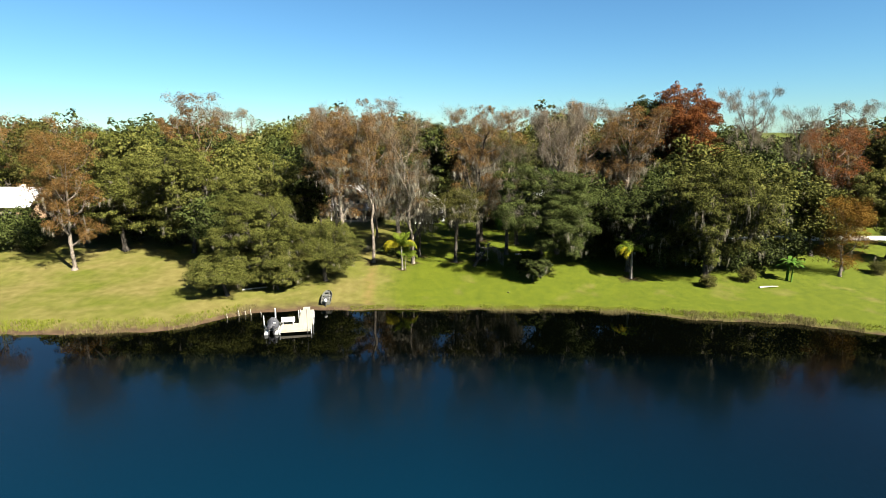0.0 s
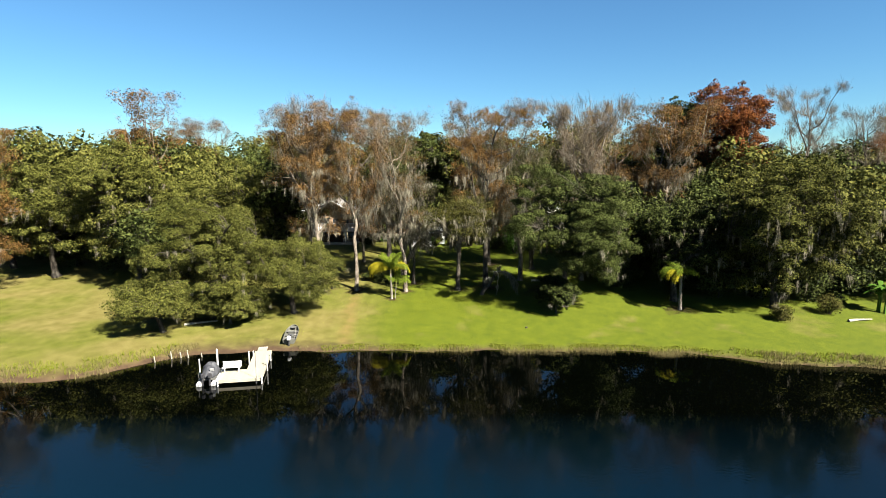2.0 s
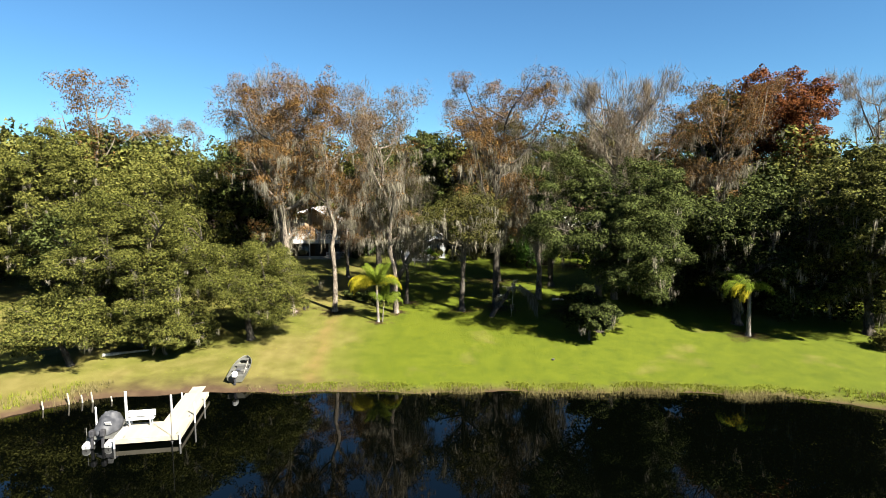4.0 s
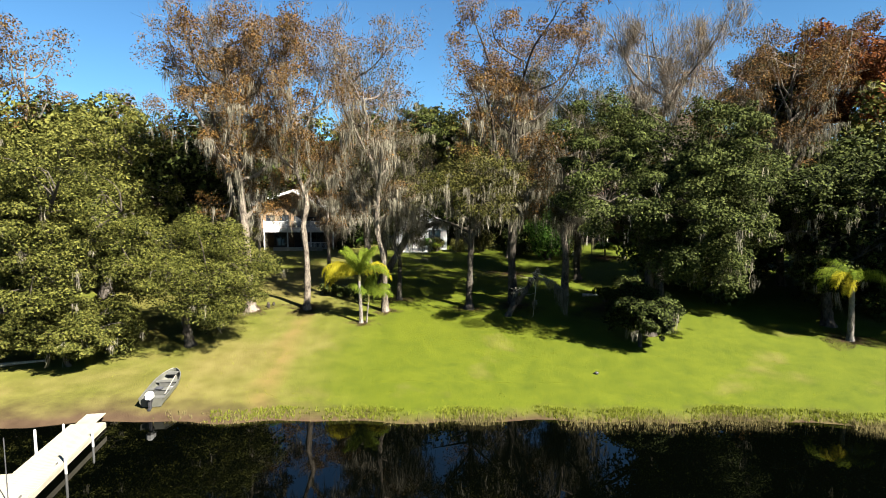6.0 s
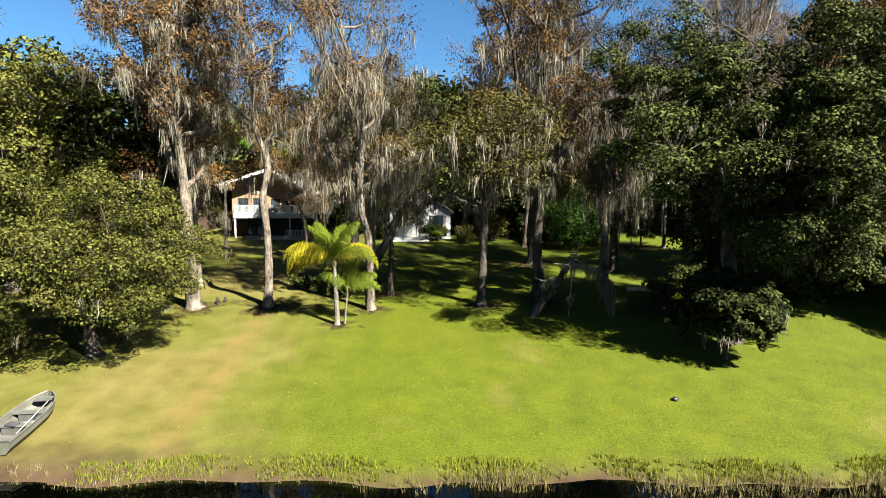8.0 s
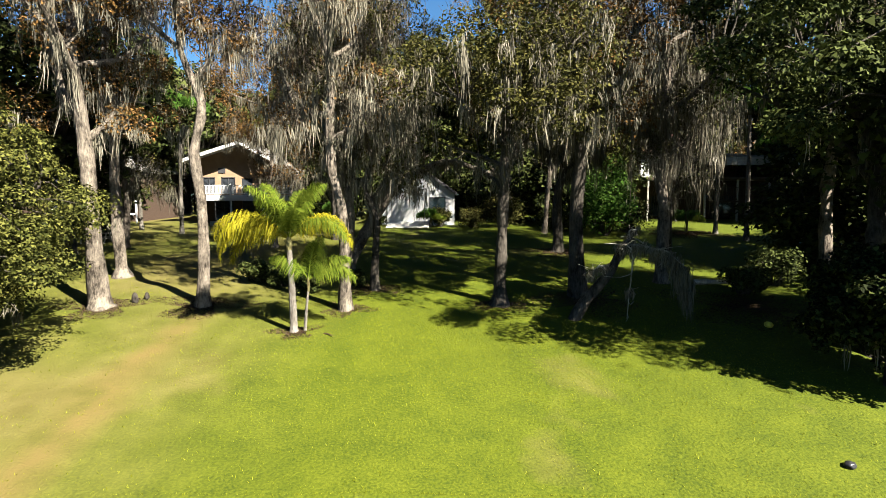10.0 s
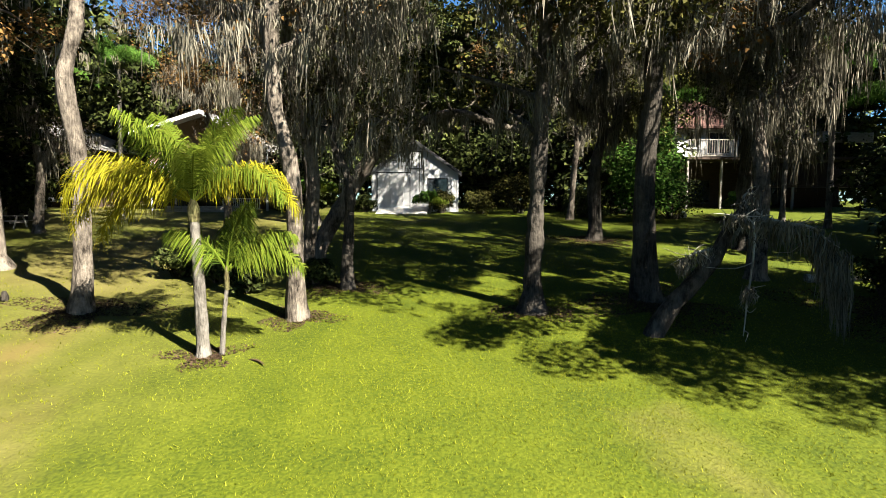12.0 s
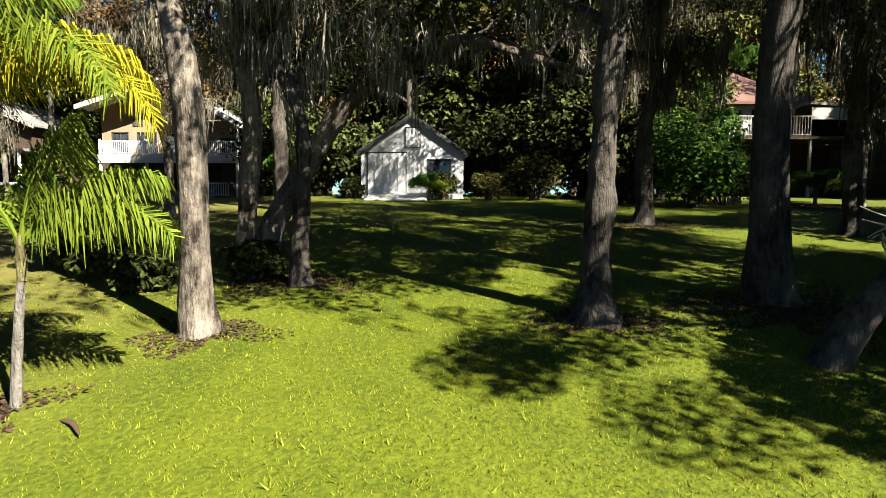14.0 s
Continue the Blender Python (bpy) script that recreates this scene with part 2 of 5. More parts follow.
def lawn_mat():
    """Mown grass: yellow-green, with strips from the mower, straw-coloured wear and bare earth by the bank."""
    m, nt, b = mat_base("lawn", 0.85, 0.1)
    big = noise_tex(nt, 0.10, 3)
    mid = noise_tex(nt, 0.8, 4)
    fine = noise_tex(nt, 14.0, 4)
    green = ramp(nt, calc(nt, "ADD", calc(nt, "MULTIPLY", mid, 0.32), calc(nt, "MULTIPLY", fine, 0.68)),
                 [(0.32, (0.0075, 0.016, 0.0005)), (0.5, (0.0280, 0.038, 0.001)), (0.68, (0.051, 0.060, 0.003))])
    stripes = noise_tex(nt, 0.55, 2, (1.0, 0.12, 1))
    green = mix(nt, calc(nt, "MULTIPLY", stripes, 0.28), green, (0.049, 0.058, 0.003))
    straw = ramp(nt, mid, [(0.3, (0.055, 0.044, 0.013)), (0.7, (0.082, 0.066, 0.025))])
    tc = nt.nodes.new("ShaderNodeTexCoord")
    xyz = nt.nodes.new("ShaderNodeSeparateXYZ")
    nt.links.new(tc.outputs["Object"], xyz.inputs[0])
    # dry strip worn down to the landing on the west side
    west = nt.nodes.new("ShaderNodeMapRange")
    west.inputs["From Min"].default_value, west.inputs["From Max"].default_value = -4.0, -13.0
    nt.links.new(xyz.outputs[0], west.inputs["Value"])
    dry = calc(nt, "MULTIPLY", west.outputs[0], ramp(nt, big, [(0.35, (0.25,) * 3), (0.62, (1.0,) * 3)]))
    col = mix(nt, calc(nt, "MULTIPLY", dry, 0.75), green, straw)
    patch = ramp(nt, noise_tex(nt, 0.16, 4), [(0.60, (0,) * 3), (0.72, (0.5,) * 3)])
    col = mix(nt, patch, col, straw)
    # reddish trail worn into the grass between the trees and the landing
    line = calc(nt, "ADD", xyz.outputs[0], calc(nt, "MULTIPLY", calc(nt, "SUBTRACT", xyz.outputs[1], 80.0), 0.06))
    off = calc(nt, "ABSOLUTE", calc(nt, "ADD", calc(nt, "ADD", line, 10.9), calc(nt, "MULTIPLY", calc(nt, "SUBTRACT", big, 0.5), 5.0)))
    trail = nt.nodes.new("ShaderNodeMapRange")
    trail.inputs["From Min"].default_value, trail.inputs["From Max"].default_value = 1.1, 0.1
    nt.links.new(off, trail.inputs["Value"])
    near = nt.nodes.new("ShaderNodeMapRange")
    near.inputs["From Min"].default_value, near.inputs["From Max"].default_value = 94.0, 89.0
    nt.links.new(xyz.outputs[1], near.inputs["Value"])
    worn = calc(nt, "MULTIPLY", calc(nt, "MULTIPLY", trail.outputs[0], near.outputs[0]), ramp(nt, mid, [(0.3, (0.25,) * 3), (0.7, (0.85,) * 3)]))
    col = mix(nt, worn, col, (0.072, 0.050, 0.017))
    # bank: bare wet earth just above the water
    low = nt.nodes.new("ShaderNodeMapRange")
    low.inputs["From Min"].default_value, low.inputs["From Max"].default_value = 0.60, 0.18
    nt.links.new(calc(nt, "ADD", calc(nt, "SUBTRACT", xyz.outputs[2], calc(nt, "MULTIPLY", west.outputs[0], 0.22)), calc(nt, "MULTIPLY", mid, 0.45)), low.inputs["Value"])
    earth = ramp(nt, mid, [(0.3, (0.020, 0.012, 0.007)), (0.7, (0.038, 0.025, 0.014))])
    col = mix(nt, low.outputs[0], col, earth)
    nt.links.new(col, b.inputs["Base Color"])
    bump(nt, b, fine, 0.7, 0.05)
    return m


LAWN = lawn_mat()

# ---- mesh helpers ----


def fast_mesh(name, V, Q, smooth=False):
    """A mesh from an array of points and an array of faces that all have as many corners."""
    V, Q = np.asarray(V, dtype=np.float32), np.asarray(Q, dtype=np.int32)
    me = bpy.data.meshes.new(name)
    me.vertices.add(len(V))
    me.vertices.foreach_set("co", V.ravel())
    me.loops.add(Q.size)
    me.loops.foreach_set("vertex_index", Q.ravel())
    me.polygons.add(len(Q))
    me.polygons.foreach_set("loop_start", np.arange(0, Q.size, Q.shape[1], dtype=np.int32))
    me.polygons.foreach_set("use_smooth", np.full(len(Q), smooth))
    me.update(calc_edges=True)
    return me


class Heap:
    """Gathers pieces made of four-cornered faces."""

    def __init__(self):
        self.v, self.q, self.n = [], [], 0

    def add(self, V, Q):
        if len(V):
            self.v.append(V)
            self.q.append(np.asarray(Q) + self.n)
            self.n += len(V)

    def mesh(self, name, smooth=False):
        return fast_mesh(name, np.concatenate(self.v), np.concatenate(self.q), smooth)


def tube(P, R, n=7, rng=None, rough=0.0):
    """A tapering tube along the points P with the radii R."""
    P, R = np.asarray(P, float), np.asarray(R, float)
    T = np.gradient(P, axis=0)
    T /= np.linalg.norm(T, axis=1)[:, None] + 1e-9
    ref = np.where(np.abs(T[:, 2:3]) > 0.9, np.array([[1.0, 0, 0]]), np.array([[0, 0, 1.0]]))
    A = np.cross(T, ref)
    A /= np.linalg.norm(A, axis=1)[:, None] + 1e-9
    B = np.cross(T, A)
    for i in range(1, len(P)):
        if np.dot(A[i], A[i - 1]) < 0:
            A[i], B[i] = -A[i], -B[i]
    a = np.linspace(0, 2 * math.pi, n, endpoint=False)
    rr = R[:, None] * np.ones(n)
    if rough:
        rr = rr * (1 + rough * rng.standard_normal((len(P), n)))
    V = P[:, None, :] + rr[:, :, None] * (np.cos(a)[None, :, None] * A[:, None, :] + np.sin(a)[None, :, None] * B[:, None, :])
    i = np.arange(len(P) - 1)[:, None] * n
    j = np.arange(n)[None, :]
    k = (j + 1) % n
    Q = np.stack([i + j, i + k, i + n + k, i + n + j], axis=-1).reshape(-1, 4)
    return V.reshape(-1, 3), Q


def curve(points, n):
    """n points along a smooth line through the given ones."""
    P = np.asarray(points, float)
    s = np.linspace(0, len(P) - 1, n)
    i = np.clip(s.astype(int), 0, len(P) - 2)
    f = (s - i)[:, None]
    p0, p1, p2, p3 = P[np.maximum(i - 1, 0)], P[i], P[i + 1], P[np.minimum(i + 2, len(P) - 1)]
    return 0.5 * (2 * p1 + (p2 - p0) * f + (2 * p0 - 5 * p1 + 4 * p2 - p3) * f ** 2 + (3 * p1 - p0 - 3 * p2 + p3) * f ** 3)


def leaves(C, R, count, size, rng, flat=0.7, up=0.7):
    """Small leaves round the clump centres C with the radii R."""
    C, R = np.repeat(C, count, axis=0), np.repeat(R, count)
    n = len(C)
    D = rng.standard_normal((n, 3))
    D[:, 2] += 0.45
    D /= np.linalg.norm(D, axis=1)[:, None]
    rad = R * (0.25 + 0.8 * rng.random(n) ** 0.42)
    P = C + D * rad[:, None] * np.array([1, 1, flat])
    N = D * 1.1 + 0.62 * rng.standard_normal((n, 3)) + np.array([0, 0, up])
    N /= np.linalg.norm(N, axis=1)[:, None]
    T = np.cross(N, rng.standard_normal((n, 3)))
    T /= np.linalg.norm(T, axis=1)[:, None] + 1e-9
    B = np.cross(N, T)
    L = (size * (0.6 + 0.8 * rng.random(n)))[:, None] * 0.5
    V = np.stack([P - T * L, P + T * L * 0.7 + B * L * 0.75, P + T * L * 0.7 - B * L * 0.75], axis=1).reshape(-1, 3)
    return V, np.arange(3 * n).reshape(-1, 3)


def strands(P, length, rng, width=0.034, per=13, spread=0.11):
    """Beards of moss that hang from the points P: each a bundle of thin strands, long in the middle."""
    k = len(P)
    P, length = np.repeat(P, per, axis=0), np.repeat(length, per)
    bundle_sway = np.repeat(rng.standard_normal((k, 3)) * np.array([0.08, 0.08, 0]), per, axis=0)
    length = length * np.repeat(0.55 + 0.7 * rng.random(k), per)
    n = len(P)
    off = rng.standard_normal((n, 3)) * np.array([spread, spread, spread * 0.6])
    P = P + off
    L = length * (0.30 + 0.75 * rng.random(n)) * np.exp(-0.5 * (off[:, 0] ** 2 + off[:, 1] ** 2) / (2.2 * spread) ** 2)
    a = rng.random(n) * math.pi
    W = width * (0.5 + 0.9 * rng.random(n))
    side = np.stack([np.cos(a), np.sin(a), np.zeros(n)], axis=1)
    sway = bundle_sway + rng.standard_normal((n, 3)) * np.array([0.05, 0.05, 0])
    rows = []
    for f, w in ((0, 0.6), (0.5, 1.0), (1.0, 0.1)):
        c = P + sway * (f * L)[:, None] + np.array([0, 0, -1.0]) * (f * L)[:, None] + rng.standard_normal((n, 3)) * np.array([0.04, 0.04, 0])
        rows += [c - side * (W * w * 0.5)[:, None], c + side * (W * w * 0.5)[:, None]]
    V = np.stack(rows, axis=1).reshape(-1, 3)
    base = (np.arange(n) * 6)[:, None, None]
    Q = (base + np.array([[0, 1, 3, 2], [2, 3, 5, 4]])[None]).reshape(-1, 4)
    return V, Q


def link_part(name, me, material, parent, label="", kind=""):
    if not me.materials:
        me.materials.append(material)
    ob = new(name, me)
    ob.parent = parent
    return tagged(ob, label, kind=kind)


def part(name, bm, material, parent, label="", kind=""):
    me = bpy.data.meshes.new(name)
    bm.to_mesh(me)
    bm.free()
    return link_part(name, me, material, parent, label, kind)


def thing(name, m, label, category, group="", kind=""):
    ob = new(name)
    ob.empty_display_size = 0.3
    ob.matrix_basis = m
    return tagged(ob, label, category, group, kind)


def box(size, at=(0, 0, 0), turn=(0, 0, 0), bevel=0.01, bm=None):
    """A block with eased edges; size and middle in metres, turn in degrees."""
    bm = bm or bmesh.new()
    made = bmesh.ops.create_cube(bm, size=1.0)["verts"]
    bmesh.ops.transform(bm, matrix=Matrix.Diagonal((*size, 1)), verts=made)
    if bevel:
        edges = list({e for v in made for e in v.link_edges})
        made = list({v for f in bmesh.ops.bevel(bm, geom=edges, offset=min(bevel, min(size) * 0.3), segments=1, affect="EDGES")["faces"] for v in f.verts} | {v for v in made if v.is_valid})
    bmesh.ops.transform(bm, matrix=pose(*at, *turn), verts=made)
    return bm


def rod(a, b, r, n=8, bm=None, r2=None):
    bm = bm or bmesh.new()
    a, b = Vector(a), Vector(b)
    m = Matrix.Translation((a + b) / 2) @ (b - a).to_track_quat("Z", "Y").to_matrix().to_4x4()
    bmesh.ops.create_cone(bm, cap_ends=True, segments=n, radius1=r, radius2=r if r2 is None else r2, depth=(b - a).length, matrix=m)
    return bm


def prism(outline, y0, y1, bm=None):
    """An outline in x and z, drawn out from y0 to y1."""
    bm = bm or bmesh.new()
    a = [bm.verts.new((x, y0, z)) for x, z in outline]
    b = [bm.verts.new((x, y1, z)) for x, z in outline]
    n = len(a)
    bm.faces.new(a)
    bm.faces.new(b[::-1])
    for i in range(n):
        bm.faces.new((a[i], b[i], b[(i + 1) % n], a[(i + 1) % n]))
    bmesh.ops.recalc_face_normals(bm, faces=bm.faces[:])
    return bm


# ---- ground and water ----
SHORE_X = [-400, -120, -70, -54, -42, -34, -30, -26.5, -17, 0, 17, 26, 31, 38, 46, 54, 75, 130, 400]
SHORE_Y = [-60, 48, 60, 64.4, 64.8, 66, 69.2, 72.8, 74.0, 74.0, 74.0, 73.2, 70.6, 69.2, 68.2, 64, 58, 45, -60]
RISE_D = [-400, -40, -6, 0, 0.7, 6.4, 12, 18.4, 28.4, 38.4, 47.4, 66, 400]
RISE_Z = [-9, -5, -1.4, -0.03, 0.28, 1.0, 1.85, 2.75, 3.9, 4.75, 5.3, 5.8, 5.8]


def ground_z(x, y):
    x, y = np.asarray(x, float), np.asarray(y, float)
    s = np.interp(x, SHORE_X, SHORE_Y) + 0.35 * np.sin(x * 0.9) * np.cos(x * 0.37 + 1)
    d = y - s
    f = np.clip(d / 24, 0, 1)
    e = (y - 74.0) + (74.0 - s) * (1 - f * f * (3 - 2 * f))
    z = np.interp(e, RISE_D, RISE_Z)
    return z + np.where(d > 0.5, 0.05 * np.sin(x * 0.31 + y * 0.2) * np.sin(y * 0.27 - x * 0.11), 0)


def gz(x, y):
    return float(ground_z(x, y))


def spaced(edges):
    return np.unique(np.concatenate([np.arange(a, b, s) for a, b, s in edges]))


def build_ground():
    xs = spaced([(-4000, -400, 600), (-400, -90, 12), (-90, 100, 1.0), (100, 400, 12), (400, 4001, 600)])
    ys = spaced([(-1200, -60, 120), (-60, 56, 6), (56, 100, 0.5), (100, 130, 1.0), (130, 300, 10), (300, 4301, 400)])
    X, Y = np.meshgrid(xs, ys)
    V = np.stack([X, Y, ground_z(X, Y)], axis=-1).reshape(-1, 3)
    nx = len(xs)
    i = (np.arange(len(ys) - 1)[:, None] * nx + np.arange(nx - 1)[None]).reshape(-1, 1)
    ob = new("ground", fast_mesh("ground", V, i + np.array([[0, 1, nx + 1, nx]]), True))
    ob.data.materials.append(LAWN)
    tagged(ob, "sunlit yellow-green mown lawn sloping down to the lake", "lawn", kind="structure")
    W = np.array([[-4000, -4000, 0], [4000, -4000, 0], [4000, 90, 0], [-4000, 90, 0]], float)
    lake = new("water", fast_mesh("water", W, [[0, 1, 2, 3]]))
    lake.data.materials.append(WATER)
    tagged(lake, "dark calm lake water mirroring the trees", "lake", kind="structure")


build_ground()

# ---- trees ----


def grow(seed, H, W, clear, girth, clumps, clump_r, per, leaf, flat=0.72, tall=False, moss=0, moss_len=1.2, lean=(0, 0), twigs=0, sides=8, simple=False, core=0, bare_top=0.28):
    """Trunk, limbs, leaf clumps, moss and twigs of one tree. H, W: height and width; clear: height of the lowest leaves."""
    rng = np.random.default_rng(seed)
    wood, crown, beard, fine, limb_list, branch = Heap(), Heap(), Heap(), Heap(), [], Heap()
    mid = np.array([lean[0] * 0.7, lean[1] * 0.7, (clear + H) / 2])
    half = np.array([W / 2, W / 2, (H - clear) / 2])
    top = H * 0.90 if tall else clear + (H - clear) * 0.45
    n = 10
    f = np.linspace(0, 1, n)
    bend = rng.standard_normal(2) * 0.02 * H
    P = np.stack([lean[0] * f ** 1.3 + bend[0] * np.sin(f * 3), lean[1] * f ** 1.3 + bend[1] * np.sin(f * 2.4), -0.3 + (top + 0.3) * f], axis=1)
    rad = girth * (1 - f * (0.90 if tall else 0.5))
    rad[0] *= 1.8
    rad[1] *= 1.08
    P[1, 2] = min(P[1, 2], 0.7)
    if tall:
        P[2:, :2] += rng.standard_normal((n - 2, 2)) * 0.16
    P, rad = curve(P, 30), np.interp(np.linspace(0, 9, 30), np.arange(10), rad)
    wood.add(*tube(P, rad * (1 + 0.09 * rng.standard_normal(30)), sides + 4, rng, 0.10))
    axis = curve(P, 60)
    spine = [axis]
    C = []
    if tall:
        # limbs leave the stem steeply and fork into rising sprays
        limbs = max(6, clumps // 6)
        for i in range(limbs):
            a = 2.4 * i + rng.random() * 0.9
            z = clear * 0.92 + (top - clear * 0.92) * ((i + 0.5 * rng.random()) / limbs) ** 0.9
            s = axis[int(np.clip((z + 0.3) / (top + 0.3), 0, 1) * 59)]
            g = (z - clear) / (H - clear)
            reach = W * 0.5 * (0.40 + 0.62 * rng.random()) * (0.45 + 1.1 * g * (1.15 - g) * 1.6) * (0.75 if g > 0.8 else 1)
            rise = min(reach * (1.0 + 1.5 * rng.random()), H - s[2]) * (1 if rng.random() < 0.88 else 0.25)
            out = np.array([math.cos(a), math.sin(a), 0])
            e = s + out * reach + np.array([0, 0, max(rise, 0.4)])
            m1 = s + out * reach * 0.45 + np.array([0, 0, rise * 0.22]) + rng.standard_normal(3) * reach * 0.06
            m2 = s + out * reach * 0.80 + np.array([0, 0, rise * 0.62]) + rng.standard_normal(3) * reach * 0.07
            L = curve([s, m1, m2, e], 12)
            r0 = max(girth * 0.44 * (1.15 - 0.75 * g), 0.03)
            limb_list.append(tube(L, np.linspace(r0, r0 * 0.22, 12), 6, rng, 0.06))
            spine.append(L)
            for j in range(6):
                b = L[int(3 + 8.9 * (j + rng.random()) / 6.5)]
                d = out * rng.uniform(0.1, 0.9) + rng.standard_normal(3) * 0.55 + np.array([0, 0, 0.75])
                d /= np.linalg.norm(d)
                length = W * (0.07 + 0.11 * rng.random()) + 0.5
                c = b + d * length
                c[2] = min(c[2], H + 0.3)
                m = (b + c) / 2 + rng.standard_normal(3) * length * 0.10
                if not simple or j % 2:
                    branch.add(*tube(curve([b, m, c], 5), np.linspace(r0 * 0.30, 0.012, 5), 4))
                C.append(c)
    else:
        # a broad crown is a heap of rounded lobes with dark gaps between them
        lobes = []
        for i in range(9 + int(W * 0.55)):
            d = rng.standard_normal(3)
            d[2] = d[2] * 0.9 + 0.15
            d /= np.linalg.norm(d)
            lobes.append((mid + d * half * (0.50 + 0.24 * rng.random()), W * (0.13 + 0.10 * rng.random())))
        gap, tries = clump_r * 0.92, 0
        while len(C) < clumps and tries < clumps * 60:
            tries += 1
            d = rng.standard_normal(3)
            d /= np.linalg.norm(d)
            c, q = lobes[rng.integers(0, len(lobes))]
            p = c + d * q * np.array([1, 1, 0.72]) * (0.66 + 0.42 * rng.random())
            p[2] = max(p[2], clear + 0.3)
            if all(np.sum((p - q) ** 2) > gap * gap for q in C) or tries > clumps * 30:
                C.append(p)
        for i in range(7):
            a = 2 * math.pi * i / 7 + rng.random() * 0.6
            s = axis[int((0.55 + 0.45 * rng.random()) * 59)]
            reach = (0.20 + 0.16 * rng.random()) * W
            e = s + np.array([math.cos(a) * reach, math.sin(a) * reach, (0.35 + 0.6 * rng.random()) * reach * 0.9])
            e[2] = min(e[2], H * 0.9)
            m = (s + e) / 2 + rng.standard_normal(3) * reach * 0.08 + np.array([0, 0, 0.10 * reach])
            L = curve([s, m, e], 9)
            limb_list.append(tube(L, np.linspace(girth * 0.42, girth * 0.13, 9), 6, rng, 0.05))
            spine.append(L)
    C = np.array(C)
    R = clump_r * (0.60 + 0.65 * rng.random(len(C)))
    S = np.concatenate(spine)
    if not tall:
        for c, r in zip(C, R):
            d = np.linalg.norm((S - c) * np.array([1, 1, 1.3]), axis=1) + np.where(S[:, 2] > c[2], 2.0, 0)
            s = S[np.argmin(d)]
            m = (s + c) / 2 + rng.standard_normal(3) * 0.3 + np.array([0, 0, 0.15 * np.linalg.norm(c - s)])
            L = curve([s, m, c], 6)
            if simple:
                if rng.random() < 0.5:
                    branch.add(*tube(L[::2], np.linspace(0.07, 0.03, 3) * (0.7 + girth), 3))
                continue
            branch.add(*tube(L, np.linspace(0.055, 0.012, 6) * (0.7 + girth), 4))
    if per:
        keep = np.ones(len(C), bool)
        if tall:
            # the leaves have gone from most of the topmost sprays
            g = (C[:, 2] - clear) / (H - clear)
            keep = rng.random(len(C)) > np.clip((g - 0.45) * 2.2, 0, 1) * bare_top
        for part_c, part_r, share in ((C[keep], R[keep], 1.0), (C[~keep], R[~keep], 0.12)):
            if len(part_c):
                crown.add(*leaves(part_c, part_r, max(int(per * share), 2), leaf, rng, flat))
        # outsize leaves hidden inside the crown, added to block light through it
        if core:
            d = rng.standard_normal((core, 3))
            d /= np.linalg.norm(d, axis=1)[:, None]
            inner = mid + d * half * (0.1 + 0.42 * rng.random(core) ** 0.6)[:, None]
            crown.add(*leaves(inner, np.full(core, 0.6), 4, leaf * 2.2, rng, 0.8))
        # loose sprays soften the outline
        k = rng.integers(0, len(C), len(C) * 2)
        k = k[keep[k]]
        off = rng.standard_normal((len(k), 3))
        off /= np.linalg.norm(off, axis=1)[:, None]
        crown.add(*leaves(C[k] + off * R[k][:, None] * 1.0, R[k] * 0.34, max(per // 7, 3), leaf, rng, 0.8))
    if twigs:
        k = rng.integers(0, len(C), twigs)
        a = C[k] + rng.standard_normal((twigs, 3)) * R[k][:, None] * np.array([0.33, 0.33, 0.4]) - np.array([0, 0, 0.25])
        d = (C[k] - mid) / half * 0.35 + rng.standard_normal((twigs, 3)) * 0.55 + np.array([0, 0, 0.85])
        d /= np.linalg.norm(d, axis=1)[:, None]
        side = np.cross(d, rng.standard_normal((twigs, 3)))
        side /= np.linalg.norm(side, axis=1)[:, None] + 1e-9
        L = (0.35 + 0.75 * rng.random(twigs))[:, None]
        w = 0.014
        V = np.stack([a - side * w, a + side * w, a + d * L + side * w * 0.3, a + d * L - side * w * 0.3], axis=1).reshape(-1, 3)
        fine.add(V, np.arange(4 * twigs).reshape(-1, 4))
    if moss:
        moss = max(int(moss * 0.62), 8)
        k = rng.integers(0, len(C), moss)
        k = np.where(C[k][:, 2] > mid[2] + (0.0 if tall else 0.45) * half[2], np.argsort(C[:, 2])[rng.integers(0, max(len(C) // 2, 1), moss)], k)
        out = (C[k] - mid) / half
        out[:, 2] = 0
        under = C[k] + (out * 0.55 + np.array([0.32, -0.36, 0.0])) * R[k][:, None] + np.stack([rng.standard_normal(moss) * R[k] * 0.45, rng.standard_normal(moss) * R[k] * 0.45, -R[k] * (0.15 + 0.4 * rng.random(moss))], axis=1)
        beard.add(*strands(under, moss_len * (0.35 + 1.2 * rng.random(moss) ** 1.6), rng, per=6 if simple else 13))
        low = np.concatenate(spine[1:])
        low = low[(low[:, 2] > clear * 0.75) & (low[:, 2] < mid[2] + 0.15 * half[2])]
        if len(low):
            k = rng.integers(0, len(low), int(moss * 0.8) if tall else moss // 2)
            beard.add(*strands(low[k], moss_len * (0.35 + 1.0 * rng.random(len(k))), rng, per=6 if simple else 13))
    return wood, crown, beard, fine, limb_list, branch


